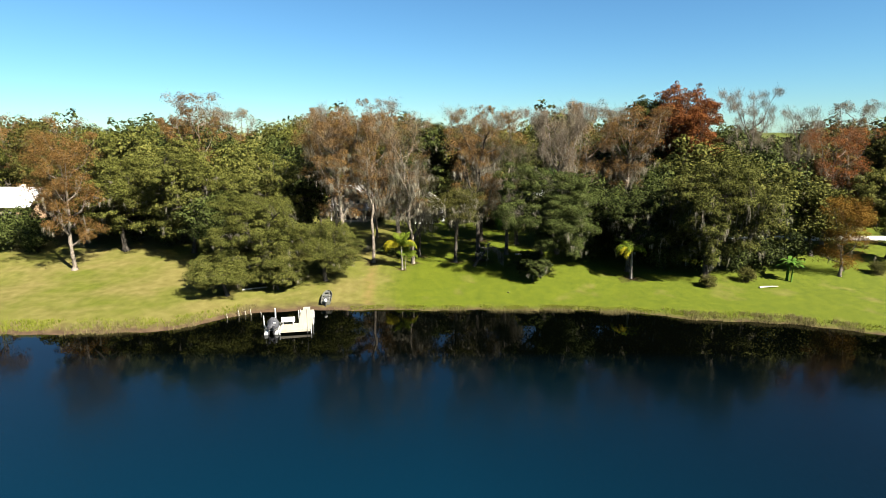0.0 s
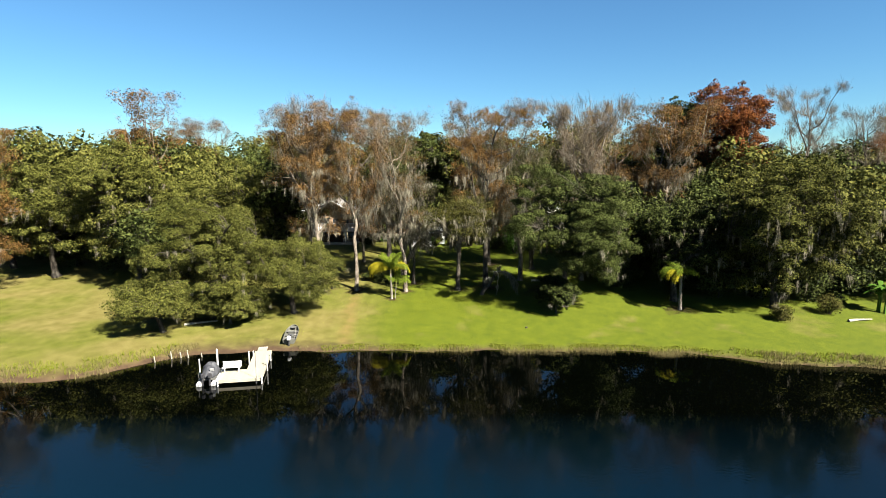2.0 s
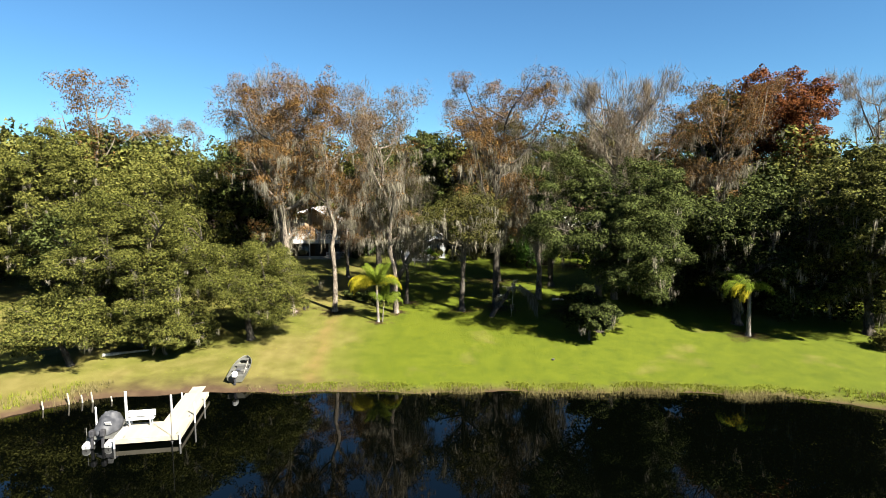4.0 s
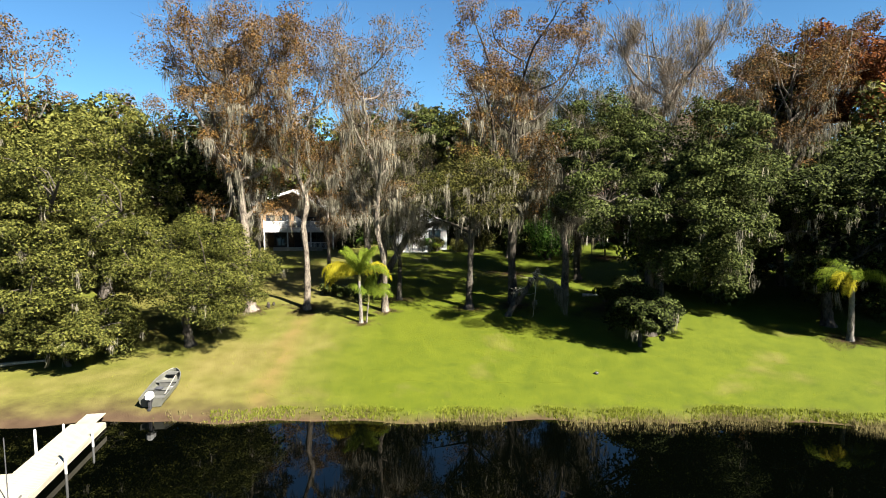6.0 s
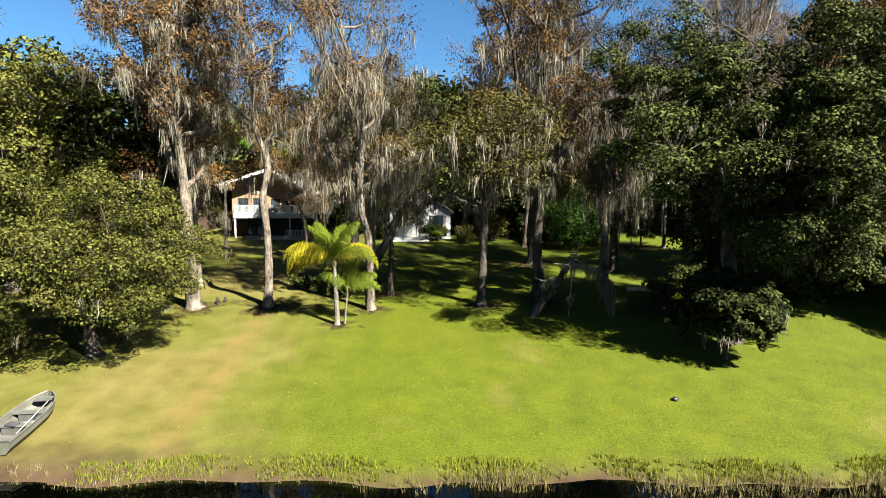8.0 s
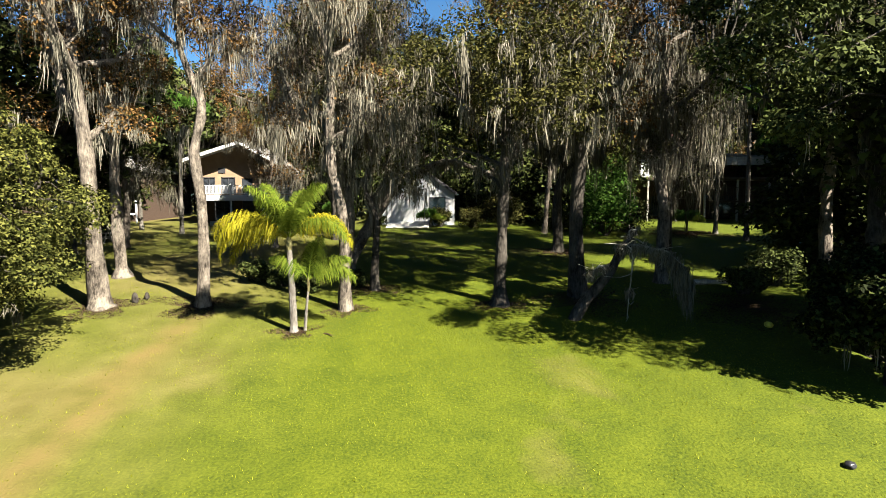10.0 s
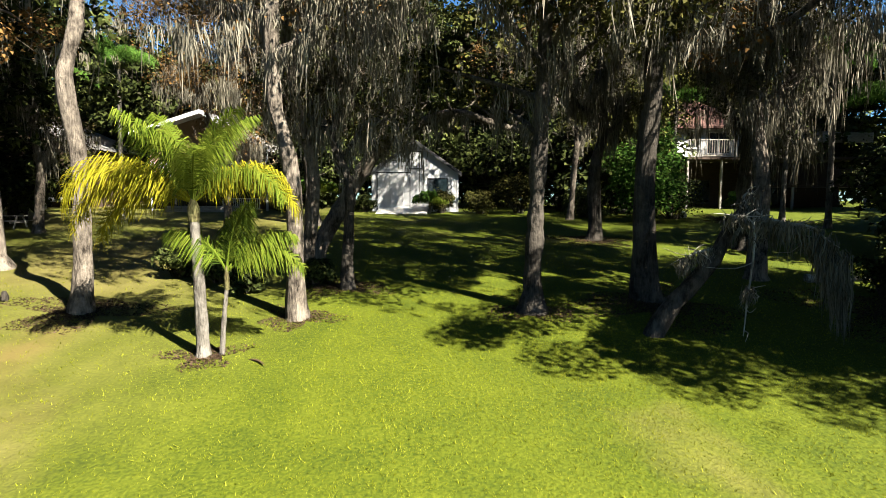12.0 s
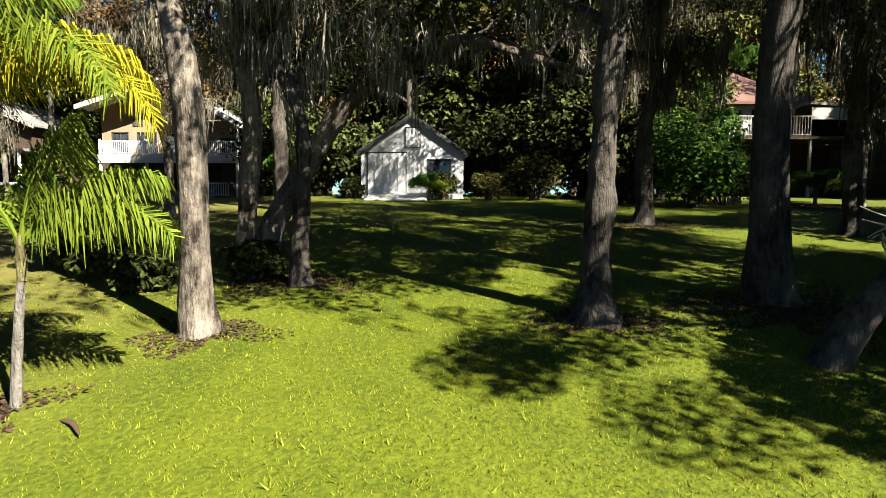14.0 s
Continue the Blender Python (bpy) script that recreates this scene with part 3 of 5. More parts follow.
def tree(name, x, y, label, bark, leaf, seed, H, W, clear, girth, clumps, clump_r, per, size, category="tree", turn=0, group="", **more):
    wood, crown, beard, fine, limb_list, branch = grow(seed, H, W, clear, girth, clumps, clump_r, per, size, **more)
    t = thing(name, pose(x, y, gz(x, y), 0, 0, turn), label, category, group)
    link_part("trunk", wood.mesh("trunk", True), bark, t)
    for V, Q in limb_list:
        if more.get("simple"):
            branch.add(V, Q)
        else:
            link_part("limb", fast_mesh("limb", V, Q, True), bark, t)
    if branch.v:
        link_part("branch", branch.mesh("branch", True), bark, t, "thin forking branches", "stuff")
    if crown.v:
        link_part("crown", crown.mesh("crown"), leaf, t, kind="stuff")
    if fine.v:
        link_part("twig", fine.mesh("twig"), TWIG, t, "bare pale twigs", "stuff")
    if beard.v:
        link_part("moss", beard.mesh("moss"), MOSS, t, "hanging grey moss", "stuff")
    return t


def oak(x, y, H, W, clear, seed, label, leaf=OAK_LEAF, name="live_oak", moss=140, size=0.27, per=150, girth=0.42, clumps=None, clump_r=1.2, **more):
    clumps = clumps or int(0.78 * W * (W * 0.5 + 0.5 * (H - clear)) / (clump_r * clump_r) + 30)
    return tree(name, x, y, label, OAK_BARK, leaf, seed, H, W, clear, girth, clumps, clump_r, int(per * 2.4), size * 0.80, moss=moss, flat=0.55, **{"core": int(W * W * 1.6), **more})


def mossy(x, y, H, W, clear, seed, label, leaf=RUST_LEAF, name="mossy_tree", moss=260, size=0.26, per=70, girth=0.36, clumps=72, clump_r=1.12, twigs=3500, moss_len=1.35, bark=BARK, **more):
    return tree(name, x, y, label, bark, leaf, seed, H, W, clear, girth, clumps, clump_r * 1.12, int(per * 3.1), size * 0.54, tall=True, moss=moss, twigs=twigs, moss_len=moss_len, **more)


# oaks on the lawn
oak(15.5, 86.3, 19.6, 16.2, 1.0, 11, "broad dark-green live oak with foliage down to the lawn", DARK_LEAF, per=340, size=0.19, moss=200, core=650)
oak(13.9, 83.7, 4.4, 5.2, 0.3, 12, "low leafy oak growth at the foot of the large oak", DARK_LEAF, per=190, size=0.22, moss=20, girth=0.15, clump_r=0.8)
oak(-24.6, 80.6, 4.6, 7.4, 0.3, 26, "low leafy live oak growth by the boat landing", size=0.19, per=200, girth=0.16, moss=20, clump_r=0.9)
oak(-27.5, 82.4, 14.5, 15.5, 0.9, 13, "spreading olive-green live oak near the boat landing", per=310, size=0.185)
oak(-31.0, 77.3, 7.0, 8.6, 0.4, 14, "low live oak leaning over the lake bank", size=0.21, per=190, girth=0.28, moss=30, lean=(-1.0, -0.6))
oak(-18.2, 84.0, 8.8, 12.2, 1.3, 15, "low wide live oak beside the aluminium boat", size=0.155, per=310, girth=0.32, moss=60)
oak(-31.0, 95.5, 17.5, 15.0, 2.4, 16, "large live oak hung with moss", per=125, size=0.27)
oak(-44.0, 96.5, 20.0, 16.5, 2.0, 17, "large live oak hung with moss", per=120, size=0.28)
oak(-56.5, 97.5, 19.0, 16.5, 1.8, 18, "large live oak hung with moss", per=115, size=0.29)
oak(41.0, 84.5, 19.0, 18.5, 0.6, 19, "massive live oak draped with grey moss near the shore", leaf=OAK_LEAF, per=190, size=0.25, moss=420, moss_len=1.7)
oak(29.8, 87.5, 13.5, 10.5, 1.6, 20, "shaded live oak with moss near the shore", DARK_LEAF, per=150, moss=160, moss_len=1.5)
oak(2.05, 91.9, 13.8, 10.0, 7.0, 21, "slim oak with olive leaves and long grey moss", OLIVE_LEAF, "slender_oak", per=90, moss=300, moss_len=1.4, girth=0.30, size=0.19, lean=(0.2, -1.2))
oak(-3.4, 130.0, 22.5, 14.0, 7.0, 22, "tall dark oak behind the lawn", DARK_LEAF, per=130, moss=200, size=0.32)
oak(9.5, 124.0, 17.0, 11.0, 5.0, 23, "dark oak behind the lawn", DARK_LEAF, per=110, moss=220, size=0.32)
oak(41.5, 117.0, 27.0, 14.0, 8.0, 24, "tall dark-green oak beside the red tree", DARK_LEAF, per=110, size=0.4, moss=80)
oak(76.0, 93.0, 17.0, 15.0, 3.0, 25, "live oak at the edge of the lawn", per=110, size=0.32)
# tall trees with moss
mossy(-16.3, 91.4, 23.3, 13.0, 8.5, 31, "tall pale-barked tree with rust leaves and grey moss", per=125, clumps=96, moss=420, moss_len=1.5, girth=0.44, lean=(-1.6, 0))
mossy(-11.7, 91.5, 23.5, 10.0, 11.0, 32, "slim pale-barked tree with rust leaves and moss", per=110, girth=0.30, clumps=60, moss=170, lean=(-1.6, 0.2))
mossy(-4.95, 91.2, 22.5, 9.5, 8.0, 33, "pale-barked tree with sparse leaves and heavy moss", leaf=RUST_LEAF, per=38, clumps=66, girth=0.29, moss=520, moss_len=1.5, lean=(-2.2, 0.3))
mossy(-5.6, 95.6, 21.0, 7.0, 6.5, 34, "leaning pale-barked tree with heavy moss", leaf=OLIVE_LEAF, per=22, girth=0.27, moss=480, moss_len=1.5, lean=(-1.6, 0))
mossy(-4.0, 94.4, 13.5, 8.0, 4.6, 35, "slim dark-barked tree with olive leaves and moss", leaf=OLIVE_LEAF, per=55, girth=0.22, moss=300, clumps=54, bare_top=0.1, bark=OAK_BARK)
mossy(6.15, 93.3, 23.4, 12.5, 8.0, 36, "tall rust-leaved tree hung with long grey moss", per=110, clumps=108, bare_top=0.15, lean=(0.5, -1.0), girth=0.42, moss=400, moss_len=1.6, bark=OAK_BARK)
mossy(7.1, 104.2, 20.0, 10.0, 5.5, 37, "mossy tree on the upper lawn", leaf=OLIVE_LEAF, per=70, clumps=72, moss=620, moss_len=1.9, bark=OAK_BARK)
mossy(7.65, 112.7, 18.0, 10.5, 5.0, 38, "slim mossy tree on the upper lawn", leaf=OLIVE_LEAF, per=55, clumps=54, girth=0.22, bare_top=0.1)
mossy(11.1, 95.8, 19.0, 9.0, 6.5, 39, "mossy tree behind the large oak", leaf=OLIVE_LEAF, per=80, clumps=60, moss=620, moss_len=2.4)
mossy(33.0, 99.0, 23.5, 11.0, 9.0, 40, "tall mossy tree with rust leaves", per=80, clumps=90, moss=420)
mossy(26.0, 101.0, 21.0, 10.0, 8.0, 41, "mossy tree with rust leaves in shade", per=70, moss=380)
mossy(69.0, 100.0, 20.0, 11.0, 5.0, 42, "maroon-leaved tree hung with grey moss", leaf=RED_LEAF, per=100, clumps=96, clump_r=1.25, bare_top=0.15)
mossy(-59.9, 88.2, 21.0, 11.5, 4.0, 43, "rust-brown tree near the shore", per=150, clumps=110, clump_r=1.3, moss=90, twigs=600, bare_top=0.1)
mossy(-64.0, 140.0, 20.5, 12.0, 14.0, 44, "dark rust treetop rising above the wood", per=110, clumps=50, size=0.4)
mossy(13.6, 101.5, 17.0, 8.5, 4.4, 45, "dark mossy tree before the house with the red roof", leaf=DARK_LEAF, per=90, clumps=60, moss=420, moss_len=2.0, bark=OAK_BARK)
mossy(-12.6, 105.5, 15.0, 6.5, 4.2, 46, "rust-leaved mossy tree before the balcony house", per=90, clumps=45, moss=300, moss_len=1.6, girth=0.22)
oak(-8.8, 109.5, 18.0, 11.5, 4.0, 47, "dark oak between the balcony house and the barn", DARK_LEAF, per=100, size=0.28, moss=240, moss_len=1.6)
mossy(-23.5, 106.0, 19.0, 8.0, 5.0, 48, "olive-leaved mossy tree before the balcony house", leaf=OLIVE_LEAF, per=80, clumps=50, moss=300, moss_len=1.6, girth=0.26)
# bare and red trees
mossy(20.0, 96.0, 24.0, 11.5, 13.0, 51, "tall bare tree with pale twigs", per=8, clumps=90, moss=90, twigs=16000, name="bare_tree")
mossy(-18.5, 97.0, 24.0, 8.0, 14.0, 52, "tall bare tree with pale twigs", per=6, clumps=50, moss=60, twigs=7000, name="bare_tree")
mossy(59.5, 110.0, 26.3, 11.0, 12.0, 53, "tall bare tree with pale twigs", per=3, clumps=60, moss=60, twigs=9000, name="bare_tree")
mossy(68.0, 108.0, 23.0, 9.0, 12.0, 54, "tall bare tree with pale twigs", per=5, clumps=50, moss=160, twigs=7000, name="bare_tree")
oak(47.0, 113.0, 28.6, 17.5, 12.0, 55, "tall tree in full red-brown autumn leaf", RED_LEAF, "red_tree", moss=60, size=0.34, per=120, clump_r=1.5, core=200)
mossy(62.7, 85.5, 11.3, 8.0, 1.0, 56, "small golden-brown autumn tree near the shore", leaf=GOLD_LEAF, per=110, clumps=70, moss=20, twigs=200, girth=0.2, bare_top=0.0, clump_r=1.2, name="golden_tree")


# the wood round the lawn: a few stocks, repeated
def plant_wood():
    rng = random.Random(5)
    stocks = []
    for i in range(4):
        stocks.append(oak(-104 - 14 * i, 128, 17.5 + i, 14.5, 2.2, 60 + i, "live oak of the wood behind the lawn", (OAK_LEAF, DARK_LEAF, OAK_LEAF, OLIVE_LEAF)[i], per=40, size=0.56, clump_r=1.7, core=110, moss=22, sides=3, simple=True, group="trees of the wood"))
    for i in range(3):
        stocks.append(mossy(-96 - 14 * i, 142, 21 + i, 10.5, 6.0, 70 + i, "rust-leaved mossy tree of the wood", per=46, size=0.42, clumps=60, clump_r=1.3, moss=50, twigs=900, simple=True, bare_top=0.35, group="trees of the wood"))
    low = []
    for i in range(3):
        low.append(oak(-100 - 9 * i, 119, 5.5 + i, 7.5, 0.2, 80 + i, "dense dark foliage of the undergrowth and far woods", DARK_LEAF, "understory_shrub", per=28, size=0.5, clump_r=1.45, core=40, moss=0, simple=True, sides=2, girth=0.14, category="shrub", group="undergrowth of the wood"))

    def plant(ob, x, y, a, b):
        s = rng.uniform(a, b)
        copy_thing(ob, pose(x, y, gz(x, y), 0, 0, rng.uniform(0, 360)) @ Matrix.Diagonal((s, s, s * rng.uniform(0.92, 1.1), 1)))

    def blocked(x, y):
        if -34 < x < 36 and y < 131 or 36 <= x < 44 and y < 108:
            return True
        if 44 <= x < 80 and y < 104 or -70 < x < -34 and y < 104:
            return True
        return x < -92 and y < 118 or -98 < x < -78 and 98 < y < 122 or -48 < x < -29 and 118 < y < 133

    spots, tries = [], 0
    while len(spots) < 68 and tries < 9000:
        tries += 1
        x, y = rng.uniform(-150, 165), rng.uniform(96, 172)
        if blocked(x, y) or any((x - a) ** 2 + (y - b) ** 2 < 56 for a, b in spots):
            continue
        spots.append((x, y))
        plant(stocks[rng.choice((0, 0, 1, 1, 2, 2, 3, 4, 5, 6))], x, y, 0.9, 1.2)
    # trees whose crowns close the picture on both flanks
    for k, x, y, s in ((2, -38, 104, 1.0), (0, -50, 106, 1.12), (1, -25.5, 103, 0.95), (0, -66, 102, 1.0), (2, -84, 90, 0.8), (1, -37, 91, 0.75),
                       (1, 24.5, 96, 0.85), (1, 35.5, 93, 0.9), (0, 51, 92, 0.95), (1, 56, 99, 1.0), (0, 46, 101, 1.1), (3, 82, 100, 1.1), (2, 64, 95, 0.8), (1, -30, 112.5, 0.72), (1, -37.5, 111, 0.8), (1, -29, 131.5, 1.1), (0, -16, 134, 1.15), (1, -7, 132, 1.1), (2, 2.5, 132, 1.1), (1, 10.5, 131.5, 1.05), (0, 17, 136, 1.15), (1, 36, 128, 1.1), (2, 29, 138, 1.2), (4, -12, 128.5, 1.0), (5, 6, 128, 1.0), (0, 13.5, 119.5, 0.72), (1, 38, 100, 0.85), (2, 45, 93, 0.7)):
        plant(stocks[k], x, y, s * 0.97, s * 1.03)
    spots, tries = [], 0
    while len(spots) < 42 and tries < 9000:
        tries += 1
        x, y = rng.uniform(-90, 100), rng.uniform(104, 150)
        if -29 < x < 36 and y < 129 or -48 < x < -29 and y < 133 or 36 <= x < 72 and y < 112 or -98 < x < -78 and y < 124:
            continue
        if any((x - a) ** 2 + (y - b) ** 2 < 16 for a, b in spots):
            continue
        spots.append((x, y))
        plant(rng.choice(low), x, y, 0.8, 1.3)
    for x, y, s in ((-80, 104, 0.95), (-76.5, 103, 0.9), (36, 88.5, 0.7), (41.5, 88.5, 0.75), (47, 87.5, 0.7), (52, 88.5, 0.8), (57, 90, 0.8), (-5, 129.5, 1.1), (0.5, 130, 1.2), (5.5, 127, 1.1), (14.5, 123, 1.1), (-14.5, 127.5, 1.0), (-50, 101, 0.9), (-42, 102, 0.9), (-57, 103, 1.0), (-77.5, 98, 0.8), (-82, 96, 0.9), (-72, 97, 0.7), (24, 93.5, 0.7), (26.5, 97.5, 0.9), (33, 92, 0.8), (21, 99, 0.8), (31, 103, 1.0), (38, 96, 1.0), (27, 106, 0.9), (12, 117.5, 0.9), (9, 121, 1.0), (36, 108, 1.0), (-28, 111, 0.8), (-12.5, 122, 0.9), (-10, 126, 1.0), (3.5, 125, 1.0)):
        plant(rng.choice(low), x, y, s, s * 1.05)

    # far woods that close the horizon: undergrowth stock enlarged to tree height
    for i in range(36):
        x = -235 + 470 * (i % 18) / 17 + rng.uniform(-6, 6)
        plant(low[i % 3], x, 192 + 45 * (i // 18) + rng.uniform(-8, 8), 2.9, 3.4)


plant_wood()

# ---- palms and low plants ----


def frond_mesh(seed, el, length, droop, leaflet=0.60, pairs=64):
    """A feather frond that rises at el degrees towards +x and bends over."""
    rng = np.random.default_rng(seed)
    n = 16
    P, a = [np.zeros(3)], radians(el)
    for i in range(n - 1):
        P.append(P[-1] + np.array([math.cos(a), 0.05 * math.sin(seed + i * 0.2), math.sin(a)]) * length / (n - 1))
        a -= radians(droop) / (n - 1) * (0.5 + 1.2 * i / n)
    P = np.array(P)
    heap = Heap()
    heap.add(*tube(P, np.linspace(0.032, 0.006, n), 5))
    s = np.linspace(0.13, 0.995, pairs)
    idx = s * (n - 1)
    i0 = np.clip(idx.astype(int), 0, n - 2)
    f = (idx - i0)[:, None]
    C = P[i0] * (1 - f) + P[i0 + 1] * f
    T = P[i0 + 1] - P[i0]
    T /= np.linalg.norm(T, axis=1)[:, None]
    for sgn in (-1, 1):
        for layer in range(2):
            L = leaflet * (0.45 + 0.75 * np.sin(np.pi * np.clip(s * 0.85 + 0.12, 0, 1))) * (0.8 + 0.4 * rng.random(pairs))
            side = np.array([[0, sgn, 0]]) + rng.standard_normal((pairs, 3)) * 0.16
            d1 = side * 0.75 + T * 0.55 + np.array([[0, 0, 0.18 - 0.5 * layer]])
            d1 /= np.linalg.norm(d1, axis=1)[:, None]
            d2 = d1 * 0.55 + np.array([[0, 0, -0.85]])
            d2 /= np.linalg.norm(d2, axis=1)[:, None]
            w = T * 0.0105
            m = C + d1 * (L * 0.5)[:, None]
            e = m + d2 * (L * 0.6)[:, None]
            V = np.stack([C - w, C + w, m + w * 1.3, m - w * 1.3, e + w * 0.25, e - w * 0.25], axis=1).reshape(-1, 3)
            q = (np.arange(pairs) * 6)[:, None, None] + np.array([[0, 1, 2, 3], [3, 2, 4, 5]])[None]
            heap.add(V, q.reshape(-1, 4))
    return heap.mesh("frond")


def palm(x, y, label, stems, name="feather_palm", bark=PALM_BARK, group=""):
    """stems: (dx, dy, height, lean, radius, fronds); a frond: (bearing, rise, length, droop, material)."""
    t = thing(name, pose(x, y, gz(x, y)), label, "palm", group)
    k = 0
    for dx, dy, h, lean, r, fronds in stems:
        f = np.linspace(0, 1, 14)
        P = np.stack([dx + lean * f ** 1.4, np.full(14, dy), -0.15 + (h + 0.15) * f], axis=1)
        R = r * (1.0 - 0.35 * f) * (1 + 0.05 * np.sin(np.arange(14) * 2.1))
        R[0] *= 1.5
        link_part("trunk", fast_mesh("trunk", *tube(P, R, 12), True), bark, t)
        link_part("crownshaft", fast_mesh("crownshaft", *tube([P[-1] - [0, 0, 0.1], P[-1] + [0, 0, 0.2], P[-1] + [0, 0, 0.5]], [r * 0.74, r * 0.9, r * 0.3], 10), True), PALM_FIBRE, t, "fibrous brown-green crownshaft")
        for az, el, L, droop, mat in fronds:
            k += 1
            ob = link_part("frond", frond_mesh(k + abs(int(x * 7)), el, L, droop), mat, t, "yellowing arched frond" if mat is PALM_GOLD else "")
            ob.matrix_basis = Matrix.Translation(Vector(P[-1]) + Vector((0, 0, 0.35))) @ pose(0, 0, 0, 0, 0, az)
    return t


G, Y = PALM_GREEN, PALM_GOLD
palm(-6.62, 88.45, "feather palm with yellow arching fronds and two stems", (
    (0, 0, 3.45, -0.12, 0.17, ((182, 42, 3.5, 135, Y), (196, 34, 3.4, 130, Y), (168, 52, 3.3, 130, Y), (175, 20, 3.0, 110, Y), (188, 55, 3.7, 140, Y), (204, 48, 3.5, 140, Y), (160, 40, 3.3, 125, Y), (2, 40, 3.1, 120, Y), (-14, 50, 3.1, 130, G), (16, 56, 2.9, 130, Y),
                               (80, 74, 2.9, 70, G), (120, 68, 2.7, 80, G), (255, 70, 2.6, 75, G), (300, 62, 2.7, 90, G), (40, 78, 2.8, 60, G), (215, 76, 2.7, 60, G), (340, 80, 2.6, 50, G), (150, 80, 2.6, 50, G))),
    (0.42, 0.1, 1.75, 0.18, 0.075, ((5, 40, 2.1, 95, G), (20, 58, 2.0, 80, G), (95, 72, 2.0, 60, G), (170, 62, 1.9, 80, G), (60, 82, 1.9, 40, G)))))
palm(29.3, 84.4, "feather palm with drooping fronds in the shade of oaks", (
    (0, 0, 4.0, -0.1, 0.24, ((182, 40, 3.2, 140, G), (160, 52, 3.0, 130, G), (205, 46, 3.1, 140, Y), (225, 30, 2.8, 130, Y), (240, 58, 2.8, 130, G), (0, 40, 2.8, 130, G), (30, 50, 2.8, 120, G), (90, 70, 2.6, 90, G), (290, 56, 2.6, 120, G), (130, 70, 2.6, 90, G))),))
for px_, py_, ph, lean_, rad_ in ((21.8, 112.3, 10.5, 0.1, 0.17), (22.5, 108.8, 9.5, -0.15, 0.19), (25.2, 107.5, 7.0, -0.5, 0.13), (16.0, 116.5, 8.0, 0.2, 0.16), (-22.5, 112.5, 10.0, 0.2, 0.17), (-27.5, 115.5, 9.0, -0.2, 0.16)):
    palm(px_, py_, "tall slim palm with a pale trunk by the houses", ((0, 0, ph, lean_, rad_, tuple((a, 35 + 12 * (i % 4), 2.8, 110, BANANA) for i, a in enumerate(range(0, 360, 36)))),), name="tall_palm", group="tall palms")
for px_, py_, ph in ((19.6, 112.8, 0.7), (-9.3, 112.2, 1.6), (-1.9, 117.6, 0.5)):
    palm(px_, py_, "short young palm with a tuft of fronds", ((0, 0, ph, 0.05, 0.12, tuple((a, 40 + 10 * (i % 4), 1.5, 90, G if i % 4 == 0 else BANANA) for i, a in enumerate(range(0, 360, 40)))),), name="young_palm", group="young palms")


def shrub(x, y, w, h, seed, label, leaf=DARK_LEAF, size=0.16, per=90, name="shrub"):
    """Several leafy stems from one root."""
    rng = np.random.default_rng(seed)
    t = thing(name, pose(x, y, gz(x, y)), label, "shrub")
    n = int(12 + 8 * w)
    a, r = rng.random(n) * 2 * math.pi, np.sqrt(rng.random(n)) * w * 0.42
    C = np.stack([np.cos(a) * r, np.sin(a) * r, h * (0.18 + 0.72 * rng.random(n) * (1 - (r / (w * 0.5)) ** 2 * 0.5))], axis=1)
    R = np.full(n, min(w, h) * 0.24) * (0.7 + 0.6 * rng.random(n))
    wood, crown = Heap(), Heap()
    for c in C:
        wood.add(*tube(curve([[c[0] * 0.2, c[1] * 0.2, -0.1], [c[0] * 0.6, c[1] * 0.6, c[2] * 0.6], c], 6), np.linspace(0.035, 0.01, 6), 5))
    crown.add(*leaves(C, R, per, size, rng, 0.9))
    link_part("stem", wood.mesh("stem"), OAK_BARK, t, kind="stuff")
    link_part("foliage", crown.mesh("foliage"), leaf, t, kind="stuff")
    return t


shrub(-1.0, 117.9, 2.0, 1.9, 1, "rounded olive-green shrub beside the white barn", OLIVE_LEAF)
shrub(-7.0, 118.8, 1.8, 1.5, 2, "dark shrub beside the barn door")
shrub(1.9, 117.2, 2.4, 2.0, 3, "straw-coloured shrub by the barn", OLIVE_LEAF)
shrub(4.9, 117.6, 3.0, 3.6, 4, "tall yellowish shrub at the lawn's end", OLIVE_LEAF)
shrub(12.4, 111.5, 4.4, 6.6, 5, "tall glossy green shrub before the house with the red roof", BANANA, 0.24, 150)
shrub(15.0, 113.5, 3.6, 3.0, 6, "dark green shrub at the lawn's end")
shrub(9.3, 115.0, 3.0, 2.4, 7, "dark green shrub at the lawn's end")
shrub(-8.9, 95.2, 1.9, 1.2, 8, "low dark green shrub under the trees")
shrub(-10.6, 96.0, 2.2, 1.3, 9, "low dark green shrub under the trees")
shrub(-5.4, 95.0, 1.7, 1.0, 10, "low leafy shrub round the leaning trunks", DARK_LEAF)
shrub(-7.4, 93.9, 1.3, 0.9, 11, "low leafy shrub round the palm", DARK_LEAF)
shrub(14.2, 93.4, 2.0, 1.5, 12, "dark leafy shrub at the edge of the shade")
shrub(16.6, 95.0, 2.6, 2.2, 13, "dark leafy shrub at the edge of the shade")
shrub(-13.5, 119.0, 1.6, 1.2, 14, "dark shrub by the balcony house")
shrub(46.5, 82.8, 2.6, 2.4, 15, "leafy shrub under the mossy oak", OLIVE_LEAF)
shrub(39.6, 80.8, 2.2, 2.0, 16, "leafy shrub under the mossy oak", OLIVE_LEAF)
shrub(69.5, 86.5, 3.0, 2.2, 17, "leafy shrub on the lawn", OLIVE_LEAF)


